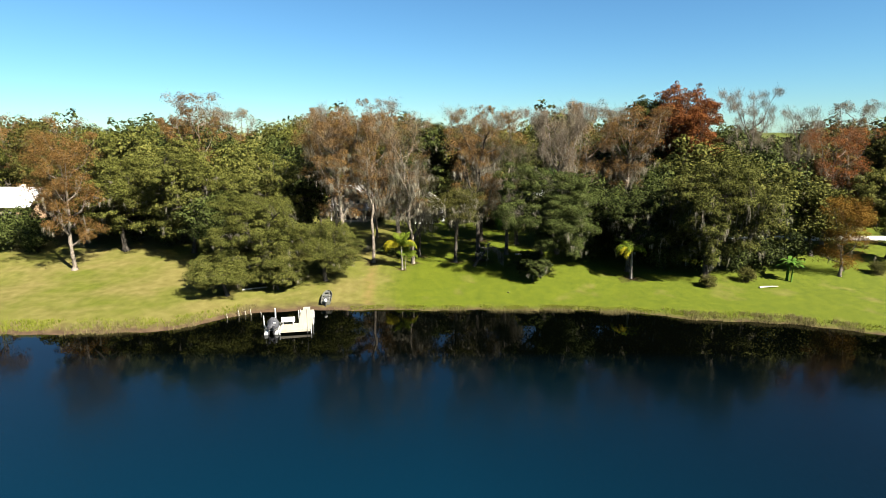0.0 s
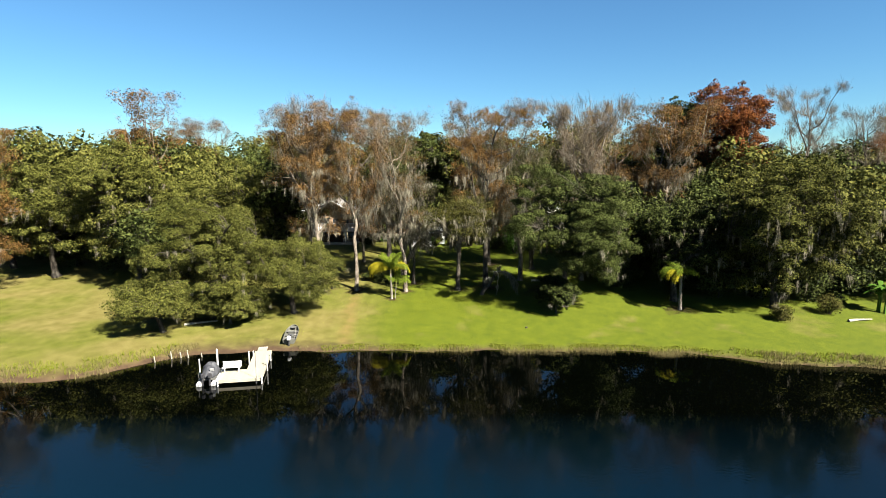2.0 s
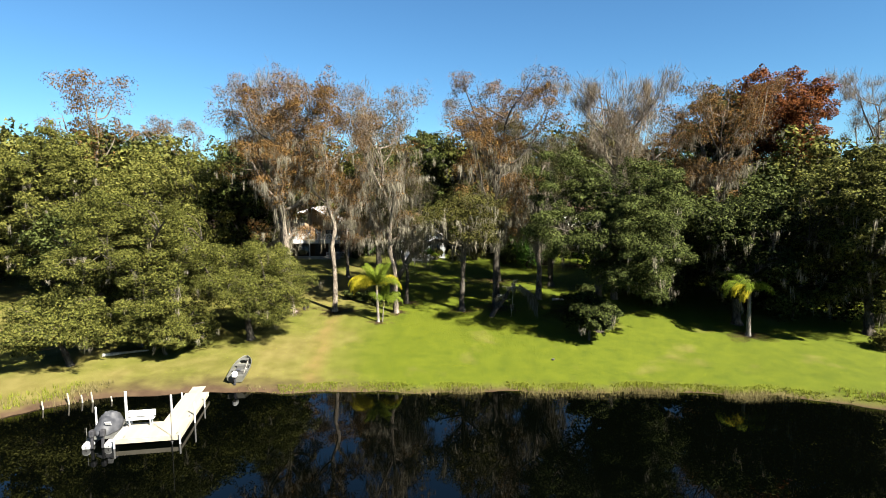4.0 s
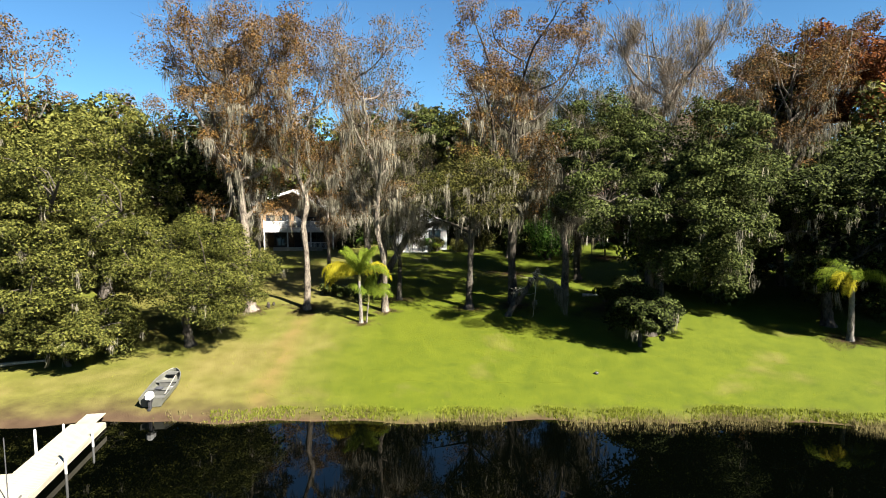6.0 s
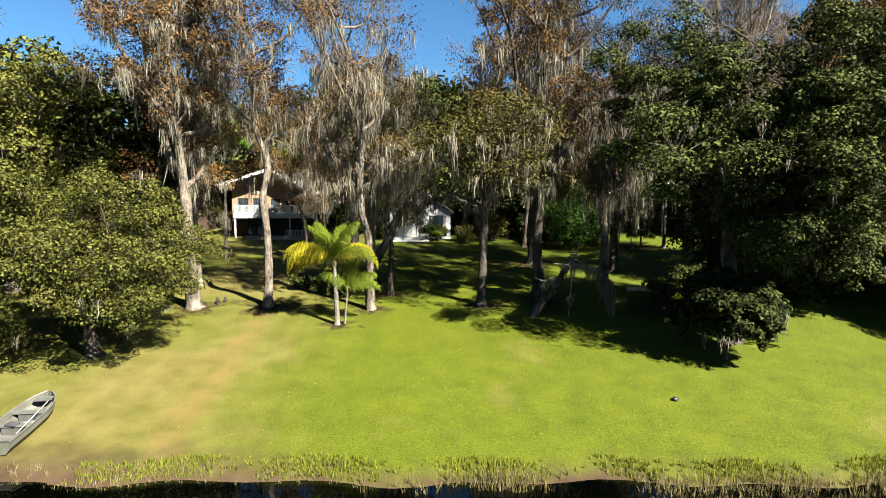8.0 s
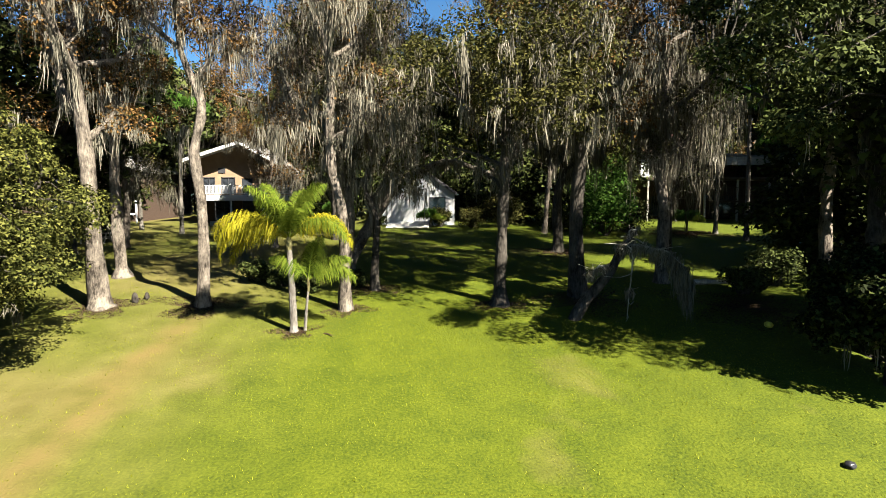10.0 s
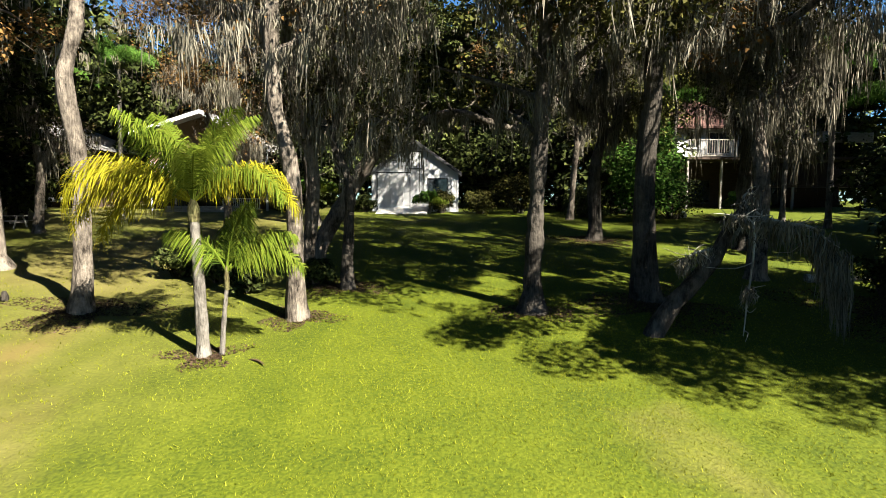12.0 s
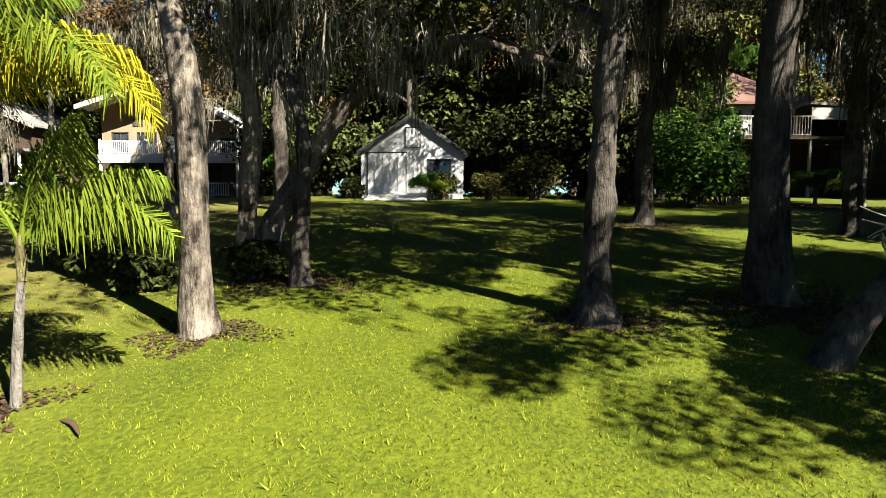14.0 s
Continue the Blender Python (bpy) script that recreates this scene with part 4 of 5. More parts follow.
def banana_plant(x, y):
    rng = np.random.default_rng(9)
    t = thing("banana_plant", pose(x, y, gz(x, y)), "clump of banana plants with broad bright-green leaves", "plant")
    for i in range(5):
        dx, dy, h = rng.uniform(-1, 1), rng.uniform(-0.6, 0.6), rng.uniform(1.6, 2.8)
        link_part("stem", fast_mesh("stem", *tube([[dx, dy, -0.1], [dx, dy, h * 0.6], [dx * 1.1, dy, h]], [0.13, 0.10, 0.07], 9), True), BANANA, t)
        for k in range(6):
            a = k * 1.05 + i
            L, w = rng.uniform(1.6, 2.4), rng.uniform(0.22, 0.30)
            d, s = np.array([math.cos(a), math.sin(a), 0]), np.array([-math.sin(a), math.cos(a), 0])
            rise = rng.uniform(45, 75)
            C, p, e = [], np.array([dx * 1.1, dy, h]), radians(rise)
            for j in range(9):
                C.append(p)
                p = p + (d * math.cos(e) + np.array([0, 0, math.sin(e)])) * L / 8
                e -= radians(14)
            W = w * np.sin(np.linspace(0.15, 3.0, 9))[:, None]
            C = np.array(C)
            V = np.stack([C - s * W - [0, 0, 0.04], C, C + s * W - [0, 0, 0.04]], axis=1).reshape(-1, 3)
            b = (np.arange(8) * 3)[:, None, None]
            link_part("leaf", fast_mesh("leaf", V, (b + np.array([[0, 1, 4, 3], [1, 2, 5, 4]])[None]).reshape(-1, 4), True), BANANA, t)


banana_plant(53.0, 83.6)


# trees with a shape of their own
def leaning_dead_tree():
    rng = np.random.default_rng(3)
    t = thing("leaning_tree", pose(5.1, 90.1, gz(5.1, 90.1)), "leaning grey trunk with a dead crown hung with pale moss", "tree")
    trunk = Heap()
    main = curve([[0, 0, -0.25], [0.45, -0.1, 0.7], [1.45, -0.3, 2.0], [1.85, -0.4, 2.9], [2.4, -0.4, 3.25]], 18)
    trunk.add(*tube(main, np.linspace(0.30, 0.10, 18), 10, rng, 0.05))
    link_part("trunk", trunk.mesh("trunk", True), OAK_BARK, t)
    dead = Heap()
    tips = []
    for pts in ([[2.4, -0.4, 3.25], [3.2, -0.6, 3.1], [4.0, -0.7, 2.35], [4.7, -0.7, 1.7]], [[1.85, -0.4, 2.9], [2.5, 0.1, 3.5], [3.2, 0.3, 3.2], [3.9, 0.3, 2.7]],
                [[1.85, -0.4, 2.9], [1.7, -0.8, 3.3], [2.2, -1.0, 3.0], [2.1, -1.0, 1.0], [2.05, -1.0, 0.2]], [[1.6, -0.3, 2.4], [0.9, -0.5, 2.3], [0.6, -0.6, 2.0]],
                [[3.2, -0.6, 3.1], [3.7, -1.0, 3.0], [4.3, -1.1, 2.3]], [[2.4, -0.4, 3.25], [2.3, -0.2, 3.8], [2.7, 0, 3.9]]):
        L = curve(pts, 14)
        tips.append(L)
        dead.add(*tube(L, np.linspace(0.055, 0.012, 14), 6))
        for k in range(9):
            s = L[rng.integers(3, 14)]
            e = s + rng.standard_normal(3) * np.array([0.35, 0.3, 0.25])
            dead.add(*tube(curve([s, (s + e) / 2 + rng.standard_normal(3) * 0.08, e], 5), np.linspace(0.018, 0.005, 5), 4))
    link_part("dead_limb", dead.mesh("dead_limb", True), DEAD_WOOD, t, "bleached dead limb", "stuff")
    hang = np.concatenate(tips)
    hang = hang[hang[:, 2] > 1.2]
    k = rng.integers(0, len(hang), 90)
    far = np.clip((hang[k][:, 0] - 0.5) / 4, 0.15, 1)
    beard = Heap()
    beard.add(*strands(hang[k], 0.35 + 1.2 * far * rng.random(90), rng, 0.032, 26, 0.09))
    end = hang[hang[:, 0] > 3.9]
    k = rng.integers(0, len(end), 18)
    beard.add(*strands(end[k], np.full(18, 1.9), rng, 0.036, 40, 0.12))
    link_part("moss", beard.mesh("moss"), MOSS, t, "hanging pale grey moss", "stuff")


leaning_dead_tree()


def bowed_oak():
    rng = np.random.default_rng(4)
    x, y = -6.2, 98.6
    z = gz(x, y)
    t = thing("bowed_oak", pose(x, y, z), "old oak whose bowed limb spans the lawn", "tree")
    wood, crown, beard, limbs = Heap(), Heap(), Heap(), Heap()
    L = curve([[0, 0, -0.3], [0.25, 0, 0.8], [1.0, 0.1, 2.1], [2.4, 0.3, 4.4], [3.6, 0.4, 5.4], [5.0, 0.4, 6.1], [6.2, 0.3, 6.3], [8.2, 0.1, 5.7], [9.6, 0, 5.3]], 44)
    wood.add(*tube(L, np.concatenate([[0.55, 0.46], np.linspace(0.40, 0.10, 42)]), 11, rng, 0.06))
    for k in range(11):
        s = L[rng.integers(14, 43)]
        e = s + np.array([rng.normal() * 1.2, rng.normal() * 1.4, rng.uniform(0.8, 2.8)])
        limbs.add(*tube(curve([s, (s + e) / 2 + rng.standard_normal(3) * 0.2, e], 6), np.linspace(0.08, 0.02, 6), 6))
        crown.add(*leaves(np.array([e]), np.array([1.0]), 160, 0.2, rng))
    link_part("trunk", wood.mesh("trunk", True), BARK, t)
    link_part("branch", limbs.mesh("branch", True), BARK, t, kind="stuff")
    link_part("crown", crown.mesh("crown"), OAK_LEAF, t, kind="stuff")
    low = L[18:]
    k = rng.integers(0, len(low), 70)
    beard.add(*strands(low[k], 0.4 + 1.1 * rng.random(70), rng))
    link_part("moss", beard.mesh("moss"), MOSS, t, "hanging grey moss", "stuff")


bowed_oak()


# ---- dock and boats ----
DOCK_M = pose(-16.2, 65.2, 0, 0, 0, 10.5)


def dock_thing():
    """Local x runs back from the walkway's east edge (negative), y towards the shore."""
    t = thing("dock", DOCK_M, "sun-bleached cream L-shaped boat dock on white piles", "dock")
    top = 0.52
    for w, n, x0, y0 in ((3.8, 17, -3.8, 0.0), (1.65, 36, -1.65, 17 * 0.145)):
        bm = box((w, 0.137, 0.035), (0, 0, 0), bevel=0.006)
        me = bpy.data.meshes.new("board")
        bm.to_mesh(me)
        bm.free()
        me.materials.append(CREAM_DECK)
        for i in range(n):
            ob = new("board", me)
            ob.parent = t
            ob.matrix_basis = pose(x0 + w / 2, y0 + 0.0725 + i * 0.145, top - 0.018)
    y1 = 53 * 0.145
    for a, b in (((-3.8, 0.0), (0.0, 0.0)), ((0.0, 0.0), (0.0, y1)), ((-3.8, 0.0), (-3.8, 2.465)), ((-3.8, 2.465), (-1.65, 2.465)), ((-1.65, 2.465), (-1.65, y1))):
        m = ((a[0] + b[0]) / 2, (a[1] + b[1]) / 2, top - 0.17)
        size = (abs(a[0] - b[0]) + 0.04, abs(a[1] - b[1]) + 0.04, 0.26)
        part("fascia", box(size, m, bevel=0.01), CREAM_DECK, t)
    # a narrow gang plank reaches the bank
    part("gangplank", box((0.95, 1.5, 0.05), (-1.0, y1 + 0.70, top - 0.06), (0, 0, 0), bevel=0.01), CREAM_DECK, t)
    for x, y, h, r in ((0.0, -0.1, 0.6, 0.06), (-3.75, -0.1, 0.6, 0.06), (0.09, 3.15, 1.35, 0.055), (0.09, 5.9, 0.8, 0.055), (-1.76, 4.6, 1.5, 0.06), (-4.7, 4.7, 1.9, 0.09), (-5.95, 3.1, 1.5, 0.06), (-1.76, 7.2, 0.7, 0.055)):
        pile = part("pile", rod((x, y, -1.6), (x, y, h), r, 12), WHITE_PLASTIC, t)
        part("cap", rod((x, y, h), (x, y, h + 0.05), r * 1.12, 12, None, r * 0.4), WHITE_PLASTIC, pile)
    pole = part("pole", rod((-0.45, -0.12, -0.6), (-0.45, -0.12, 3.1), 0.02, 8), DARK_TRIM, t, "thin dark pole")
    part("cleat", box((0.16, 0.04, 0.06), (-0.45, -0.12, 0.16), bevel=0.01), DARK_TRIM, pole)
    for x, y in ((-0.25, 0.25), (-3.3, 0.25), (-0.2, 3.0)):
        part("cleat", box((0.06, 0.22, 0.06), (x, y, top + 0.03), bevel=0.02), ALUMINIUM, t)


def dock_bench():
    m = DOCK_M @ pose(-2.9, 2.05, 0.522)
    t = thing("bench", m, "white slatted bench with a backrest on the dock", "bench")
    for i in range(3):
        part("seat_slat", box((1.65, 0.14, 0.04), (0, -0.17 + i * 0.155, 0.44)), WHITE_PAINT, t)
    for i in range(3):
        part("back_slat", box((1.65, 0.035, 0.12), (0, 0.26 + i * 0.03, 0.55 + i * 0.14), (-12, 0, 0)), WHITE_PAINT, t)
    for sx in (-0.62, 0.62):
        for y in (-0.18, 0.2):
            part("leg", box((0.07, 0.07, 0.43), (sx, y, 0.212)), WHITE_PAINT, t)
        part("back_post", box((0.06, 0.06, 0.55), (sx, 0.32, 0.62), (-12, 0, 0)), WHITE_PAINT, t)


def hull_mesh(length, half, depth, point=0.12):
    """An open shell; y runs from the transom to the bow."""
    ys = [0, 0.3, 0.62, 0.8, 0.92, 1.0]
    tops = [0.95, 1.0, 1.0, 0.82, 0.52, point]
    rise = [0, 0, 0.02, 0.12, 0.34, 0.62]
    lift = [0, 0, 0.02, 0.06, 0.12, 0.18]
    bm = bmesh.new()
    rows = []
    for y, w, r, l in zip(ys, tops, rise, lift):
        wt, wb, zt, zb = half * w, half * w * 0.74, depth + l * depth * 1.6, r * depth
        rows.append([bm.verts.new(p) for p in ((-wt, y * length, zt), (-wt * 0.96, y * length, zb + (zt - zb) * 0.45), (-wb, y * length, zb), (0, y * length, zb - 0.02), (wb, y * length, zb), (wt * 0.96, y * length, zb + (zt - zb) * 0.45), (wt, y * length, zt))])
    for a, b in zip(rows, rows[1:]):
        for i in range(6):
            bm.faces.new((a[i], a[i + 1], b[i + 1], b[i]))
    bm.faces.new(rows[0][::-1])
    bm.faces.new(rows[-1])
    bmesh.ops.recalc_face_normals(bm, faces=bm.faces[:])
    return bm, rows


def motor_parts(t, y, z, cowl):
    """An outboard motor at the transom, tilted down."""
    bm = box((0.42, 0.56, 0.46), (0, y - 0.12, z + 0.45), (-8, 0, 0), 0.12)
    m = part("motor_cowling", bm, cowl, t, "outboard motor cowling")
    part("motor_leg", box((0.16, 0.22, 0.62), (0, y - 0.16, z - 0.02), (-6, 0, 0), 0.04), BLACK_PLASTIC, m)
    part("clamp", box((0.24, 0.20, 0.22), (0, y - 0.02, z + 0.16), bevel=0.03), BLACK_PLASTIC, m)
    part("propeller", rod((0, y - 0.34, z - 0.30), (0, y - 0.10, z - 0.30), 0.10, 10, None, 0.05), BLACK_PLASTIC, m)
    part("tiller", rod((0, y + 0.10, z + 0.36), (0.08, y + 0.55, z + 0.40), 0.022, 8), BLACK_PLASTIC, m)


def aluminium_boat():
    x, y = -16.45, 75.15
    a = math.degrees(math.atan2(gz(x - 0.3, y + 3.4) - gz(x, y), 3.4))
    t = thing("aluminium_boat", pose(x, y, gz(x, y) + 0.06, a, 0, 6), "dull grey aluminium rowing boat pulled up on the grass", "boat")
    bm, rows = hull_mesh(3.75, 0.70, 0.48)
    h = part("hull", bm, OLIVE_PAINT, t)
    mod = h.modifiers.new("shell", "SOLIDIFY")
    mod.thickness = 0.025
    for s in (-1, 1):
        P = [(s * 0.665, 0, 0.485), (s * 0.70, 1.2, 0.49), (s * 0.70, 2.3, 0.50), (s * 0.575, 3.0, 0.53), (s * 0.365, 3.45, 0.58), (s * 0.09, 3.74, 0.625)]
        link_part("gunwale", fast_mesh("gunwale", *tube(curve(P, 22), np.full(22, 0.028), 7), True), ALUMINIUM, t)
    for y0, w in ((0.45, 1.28), (1.45, 1.30), (2.45, 1.26)):
        part("thwart", box((w, 0.30, 0.05), (0, y0, 0.36), bevel=0.012), ALUMINIUM, t)
        part("thwart_support", box((w * 0.72, 0.24, 0.33), (0, y0, 0.17), bevel=0.01), ALUMINIUM, t)
    part("foredeck", box((0.62, 0.42, 0.03), (0, 3.28, 0.50), bevel=0.01), ALUMINIUM, t)
    part("cushion", box((0.52, 0.34, 0.09), (0.22, 1.85, 0.16), (0, 0, 14), 0.03), WHITE_PLASTIC, t, "white boat cushion")
    part("cushion", box((0.42, 0.30, 0.08), (-0.1, 1.42, 0.43), (0, 0, -8), 0.03), COVER, t, "dark grey boat cushion")
    part("oar", rod((0.48, 0.7, 0.42), (0.30, 3.0, 0.50), 0.02, 8), GREY_WOOD, t)
    motor_parts(t, -0.05, 0.30, WHITE_PLASTIC)


def pontoon_craft():
    m = DOCK_M @ pose(-4.75, 0.15, 0.0)
    t = thing("pontoon_craft", m, "small covered pontoon boat with white floats moored at the dock", "boat")
    for s in (-0.62, 0.62):
        L = curve([[s, -0.1, 0.12], [s, 0.15, 0.14], [s, 1.6, 0.14], [s, 3.0, 0.16], [s, 3.4, 0.30]], 24)
        r = np.full(24, 0.26)
        r[:3], r[-4:] = (0.04, 0.19, 0.25), (0.24, 0.2, 0.14, 0.03)
        link_part("float", fast_mesh("float", *tube(L, r, 14), True), WHITE_PLASTIC, t, "white float")
    part("platform", box((1.5, 2.9, 0.08), (0, 1.75, 0.44), bevel=0.02), ALUMINIUM, t)
    bm = bmesh.new()
    bmesh.ops.create_uvsphere(bm, u_segments=28, v_segments=16, radius=1.0)
    for v in bm.verts:
        n = noise.noise(v.co * 2.2) * 0.12
        v.co = Vector((v.co.x * (0.72 + n), v.co.y * (1.25 + n), max(v.co.z, -0.1) * (0.78 + 0.25 * (v.co.y > 0) + n)))
        v.co += Vector((0, 1.75, 0.56))
    for f in bm.faces:
        f.smooth = True
    part("cover", bm, COVER, t, "dark draped boat cover")
    for s in (-0.3, 0.3):
        part("motor_cowling", box((0.30, 0.42, 0.46), (s, 0.05, 0.92), (-10, 0, 0), 0.08), BLACK_PLASTIC, t)
        part("motor_leg", box((0.14, 0.2, 0.8), (s, 0.0, 0.42), (-6, 0, 0), 0.03), BLACK_PLASTIC, t)
    part("windscreen", box((0.35, 0.04, 0.26), (0.35, 0.75, 1.22), (28, 0, 0), 0.01), WHITE_PLASTIC, t, "white windscreen panel")
    part("rail", rod((-0.7, 0.3, 0.48), (-0.7, 0.3, 1.2), 0.025, 8), ALUMINIUM, t)


def white_skiff():
    t = thing("white_skiff", pose(-53.4, 62.2, -0.08, 0, 0, 70), "small white skiff lying in the reeds at the bank", "boat")
    bm, rows = hull_mesh(4.2, 0.8, 0.62)
    h = part("hull", bm, WHITE_PLASTIC, t)
    h.modifiers.new("shell", "SOLIDIFY").thickness = 0.03
    for y in (0.9, 2.2):
        part("thwart", box((1.4, 0.32, 0.06), (0, y, 0.44), bevel=0.02), WHITE_PLASTIC, t)


dock_thing()
dock_bench()
aluminium_boat()
pontoon_craft()
white_skiff()
for sx, sy, sh in ((-27.4, 71.6, 0.9), (-26.6, 71.9, 0.75), (-25.9, 72.0, 0.95), (-28.6, 70.6, 0.7), (-24.6, 72.2, 0.6)):
    st = thing("stake", pose(sx, sy, gz(sx, sy), 3, -4, 0), "weathered pale wooden stake in the bank", "stake", "stakes in the bank")
    part("post", rod((0, 0, -0.4), (0, 0, sh), 0.07, 9, None, 0.055), DEAD_WOOD, st)

# ---- houses ----


def wall_bm(x0, x1, z0, z1, y, thick, holes=()):
    """A wall along x with openings (x0, x1, z0, z1) cut through it."""
    bm = bmesh.new()
    xs = sorted({x0, x1, *(h[0] for h in holes), *(h[1] for h in holes)})
    zs = sorted({z0, z1, *(h[2] for h in holes), *(h[3] for h in holes)})
    for a, b in zip(xs, xs[1:]):
        for c, d in zip(zs, zs[1:]):
            mx, mz = (a + b) / 2, (c + d) / 2
            if not any(h[0] < mx < h[1] and h[2] < mz < h[3] for h in holes):
                box((b - a, thick, d - c), (mx, y, mz), bevel=0, bm=bm)
    bmesh.ops.remove_doubles(bm, verts=bm.verts[:], dist=0.0005)
    return bm


def window_part(t, x0, x1, z0, z1, y, frame_mat, bars=1, name="window"):
    bm = bmesh.new()
    w, h = x1 - x0, z1 - z0
    for s, at in (((w, 0.08, 0.08), (0, 0, h / 2 - 0.04)), ((w, 0.08, 0.08), (0, 0, -h / 2 + 0.04)), ((0.08, 0.08, h), (w / 2 - 0.04, 0, 0)), ((0.08, 0.08, h), (-w / 2 + 0.04, 0, 0))):
        box(s, at, bevel=0.008, bm=bm)
    for i in range(bars):
        box((0.05, 0.06, h), (-w / 2 + w * (i + 1) / (bars + 1), 0, 0), bevel=0.005, bm=bm)
    p = part("window", bm, frame_mat, t)
    p.matrix_basis = pose((x0 + x1) / 2, y - 0.06, (z0 + z1) / 2)
    part("pane", box((w - 0.1, 0.02, h - 0.1), (0, 0.03, 0), bevel=0), GLASS, p)
    part("sill", box((w + 0.16, 0.16, 0.05), (0, -0.06, -h / 2 - 0.03), bevel=0.01), frame_mat, p)
    return p


def gable_roof(t, x0, x1, y0, y1, eave, peak, material, trim, over=0.4):
    mid = (x0 + x1) / 2
    rise = (peak - eave) / ((x1 - x0) / 2)
    for s in (-1, 1):
        ex = mid + s * ((x1 - x0) / 2 + over)
        ez = eave - rise * over
        r = part("roof_slope", prism([(mid, peak + 0.16), (ex, ez + 0.16), (ex, ez), (mid, peak)], y0 - over, y1 + over), material, t)
        part("rake_board", prism([(mid, peak + 0.12), (ex, ez + 0.12), (ex, ez - 0.14), (mid, peak - 0.14)], y0 - over - 0.05, y0 - over - 0.003), trim, r, "painted rake board")


def railing(t, x0, x1, z0, z1, y, material, step=0.13):
    r = part("top_rail", box((x1 - x0, 0.07, 0.07), ((x0 + x1) / 2, y, z1), bevel=0.012), material, t)
    part("bottom_rail", box((x1 - x0, 0.05, 0.06), ((x0 + x1) / 2, y, z0 + 0.06), bevel=0.01), material, t)
    me = bpy.data.meshes.new("baluster")
    bm = box((0.045, 0.045, z1 - z0 - 0.1), (0, 0, 0), bevel=0)
    bm.to_mesh(me)
    bm.free()
    me.materials.append(material)
    n = int((x1 - x0) / step)
    for i in range(n + 1):
        ob = new("baluster", me)
        ob.parent = t
        ob.matrix_basis = pose(x0 + (x1 - x0) * i / n, y, (z0 + z1) / 2)


def barn():
    t = thing("barn", pose(-3.1, 119.5, 5.12), "small white barn with a gable front and sliding door", "barn")
    hx, eave, peak, D = 3.45, 3.15, 5.55, 8.0
    part("front_wall", wall_bm(-hx, hx, -0.3, eave, 0.1, 0.2, ((-2.95, -0.42, 0.0, 3.1), (1.0, 2.6, 0.9, 2.7))), WHITE_PAINT, t)
    part("gable", prism([(-hx, eave), (hx, eave), (0, peak)], 0.0, 0.2), WHITE_PAINT, t)
    part("back_wall", prism([(-hx, -0.3), (hx, -0.3), (hx, eave), (0, peak), (-hx, eave)], D - 0.2, D), WHITE_PAINT, t)
    for s in (-1, 1):
        part("side_wall", box((0.2, D - 0.42, eave + 0.3), (s * (hx - 0.1), D / 2, (eave - 0.3) / 2), bevel=0), WHITE_PAINT, t)
        part("corner_board", box((0.14, 0.05, eave + 0.3), (s * (hx - 0.07), -0.028, (eave - 0.3) / 2)), WHITE_PAINT, t)
    gable_roof(t, -hx, hx, 0, D, eave, peak, SHINGLE, DARK_TRIM, 0.25)
    door = part("sliding_door", box((2.6, 0.06, 3.05), (-1.70, -0.05, 1.53), bevel=0.01), WHITE_PAINT, t)
    for x in (-3.0, -0.40):
        part("door_edge", box((0.06, 0.07, 3.05), (x, -0.055, 1.53), bevel=0.005), DARK_TRIM, door)
    part("door_track", box((2.75, 0.09, 0.09), (-1.70, -0.055, 3.12), bevel=0.01), DARK_TRIM, door)
    for i in range(4):
        part("door_batten", box((0.05, 0.03, 2.9), (-2.5 + i * 0.52, -0.09, 1.5), bevel=0.005), WHITE_PAINT, door)
    hatch = part("loft_hatch", box((0.94, 0.05, 1.3), (0.05, -0.027, 4.1), bevel=0.01), WHITE_PAINT, t)
    for s, at in (((0.05, 0.06, 1.36), (-0.45, -0.04, 4.1)), ((0.05, 0.06, 1.36), (0.55, -0.04, 4.1)), ((1.05, 0.06, 0.05), (0.05, -0.04, 3.43)), ((1.05, 0.06, 0.05), (0.05, -0.04, 4.77))):
        part("hatch_trim", box(s, at, bevel=0.005), DARK_TRIM, hatch)
    window_part(t, 1.0, 2.6, 0.9, 2.7, 0.06, DARK_TRIM)
    for i in range(26):
        x = -hx + 0.13 + i * 0.266
        if -3.1 < x < -0.3 or 0.9 < x < 2.7:
            continue
        part("siding_batten", box((0.035, 0.024, eave + 0.2), (x, -0.013, eave / 2), bevel=0), WHITE_PAINT, t)
    slab = new("concrete_apron")
    slab.matrix_basis = pose(-4.0, 118.2, gz(-4.0, 118.2))
    tagged(slab, "pale concrete apron in front of the barn door", "paving")
    part("slab", box((3.9, 2.9, 0.22), (0, 0, 0.12), (10, 0, 0), 0.02), CONCRETE, slab)


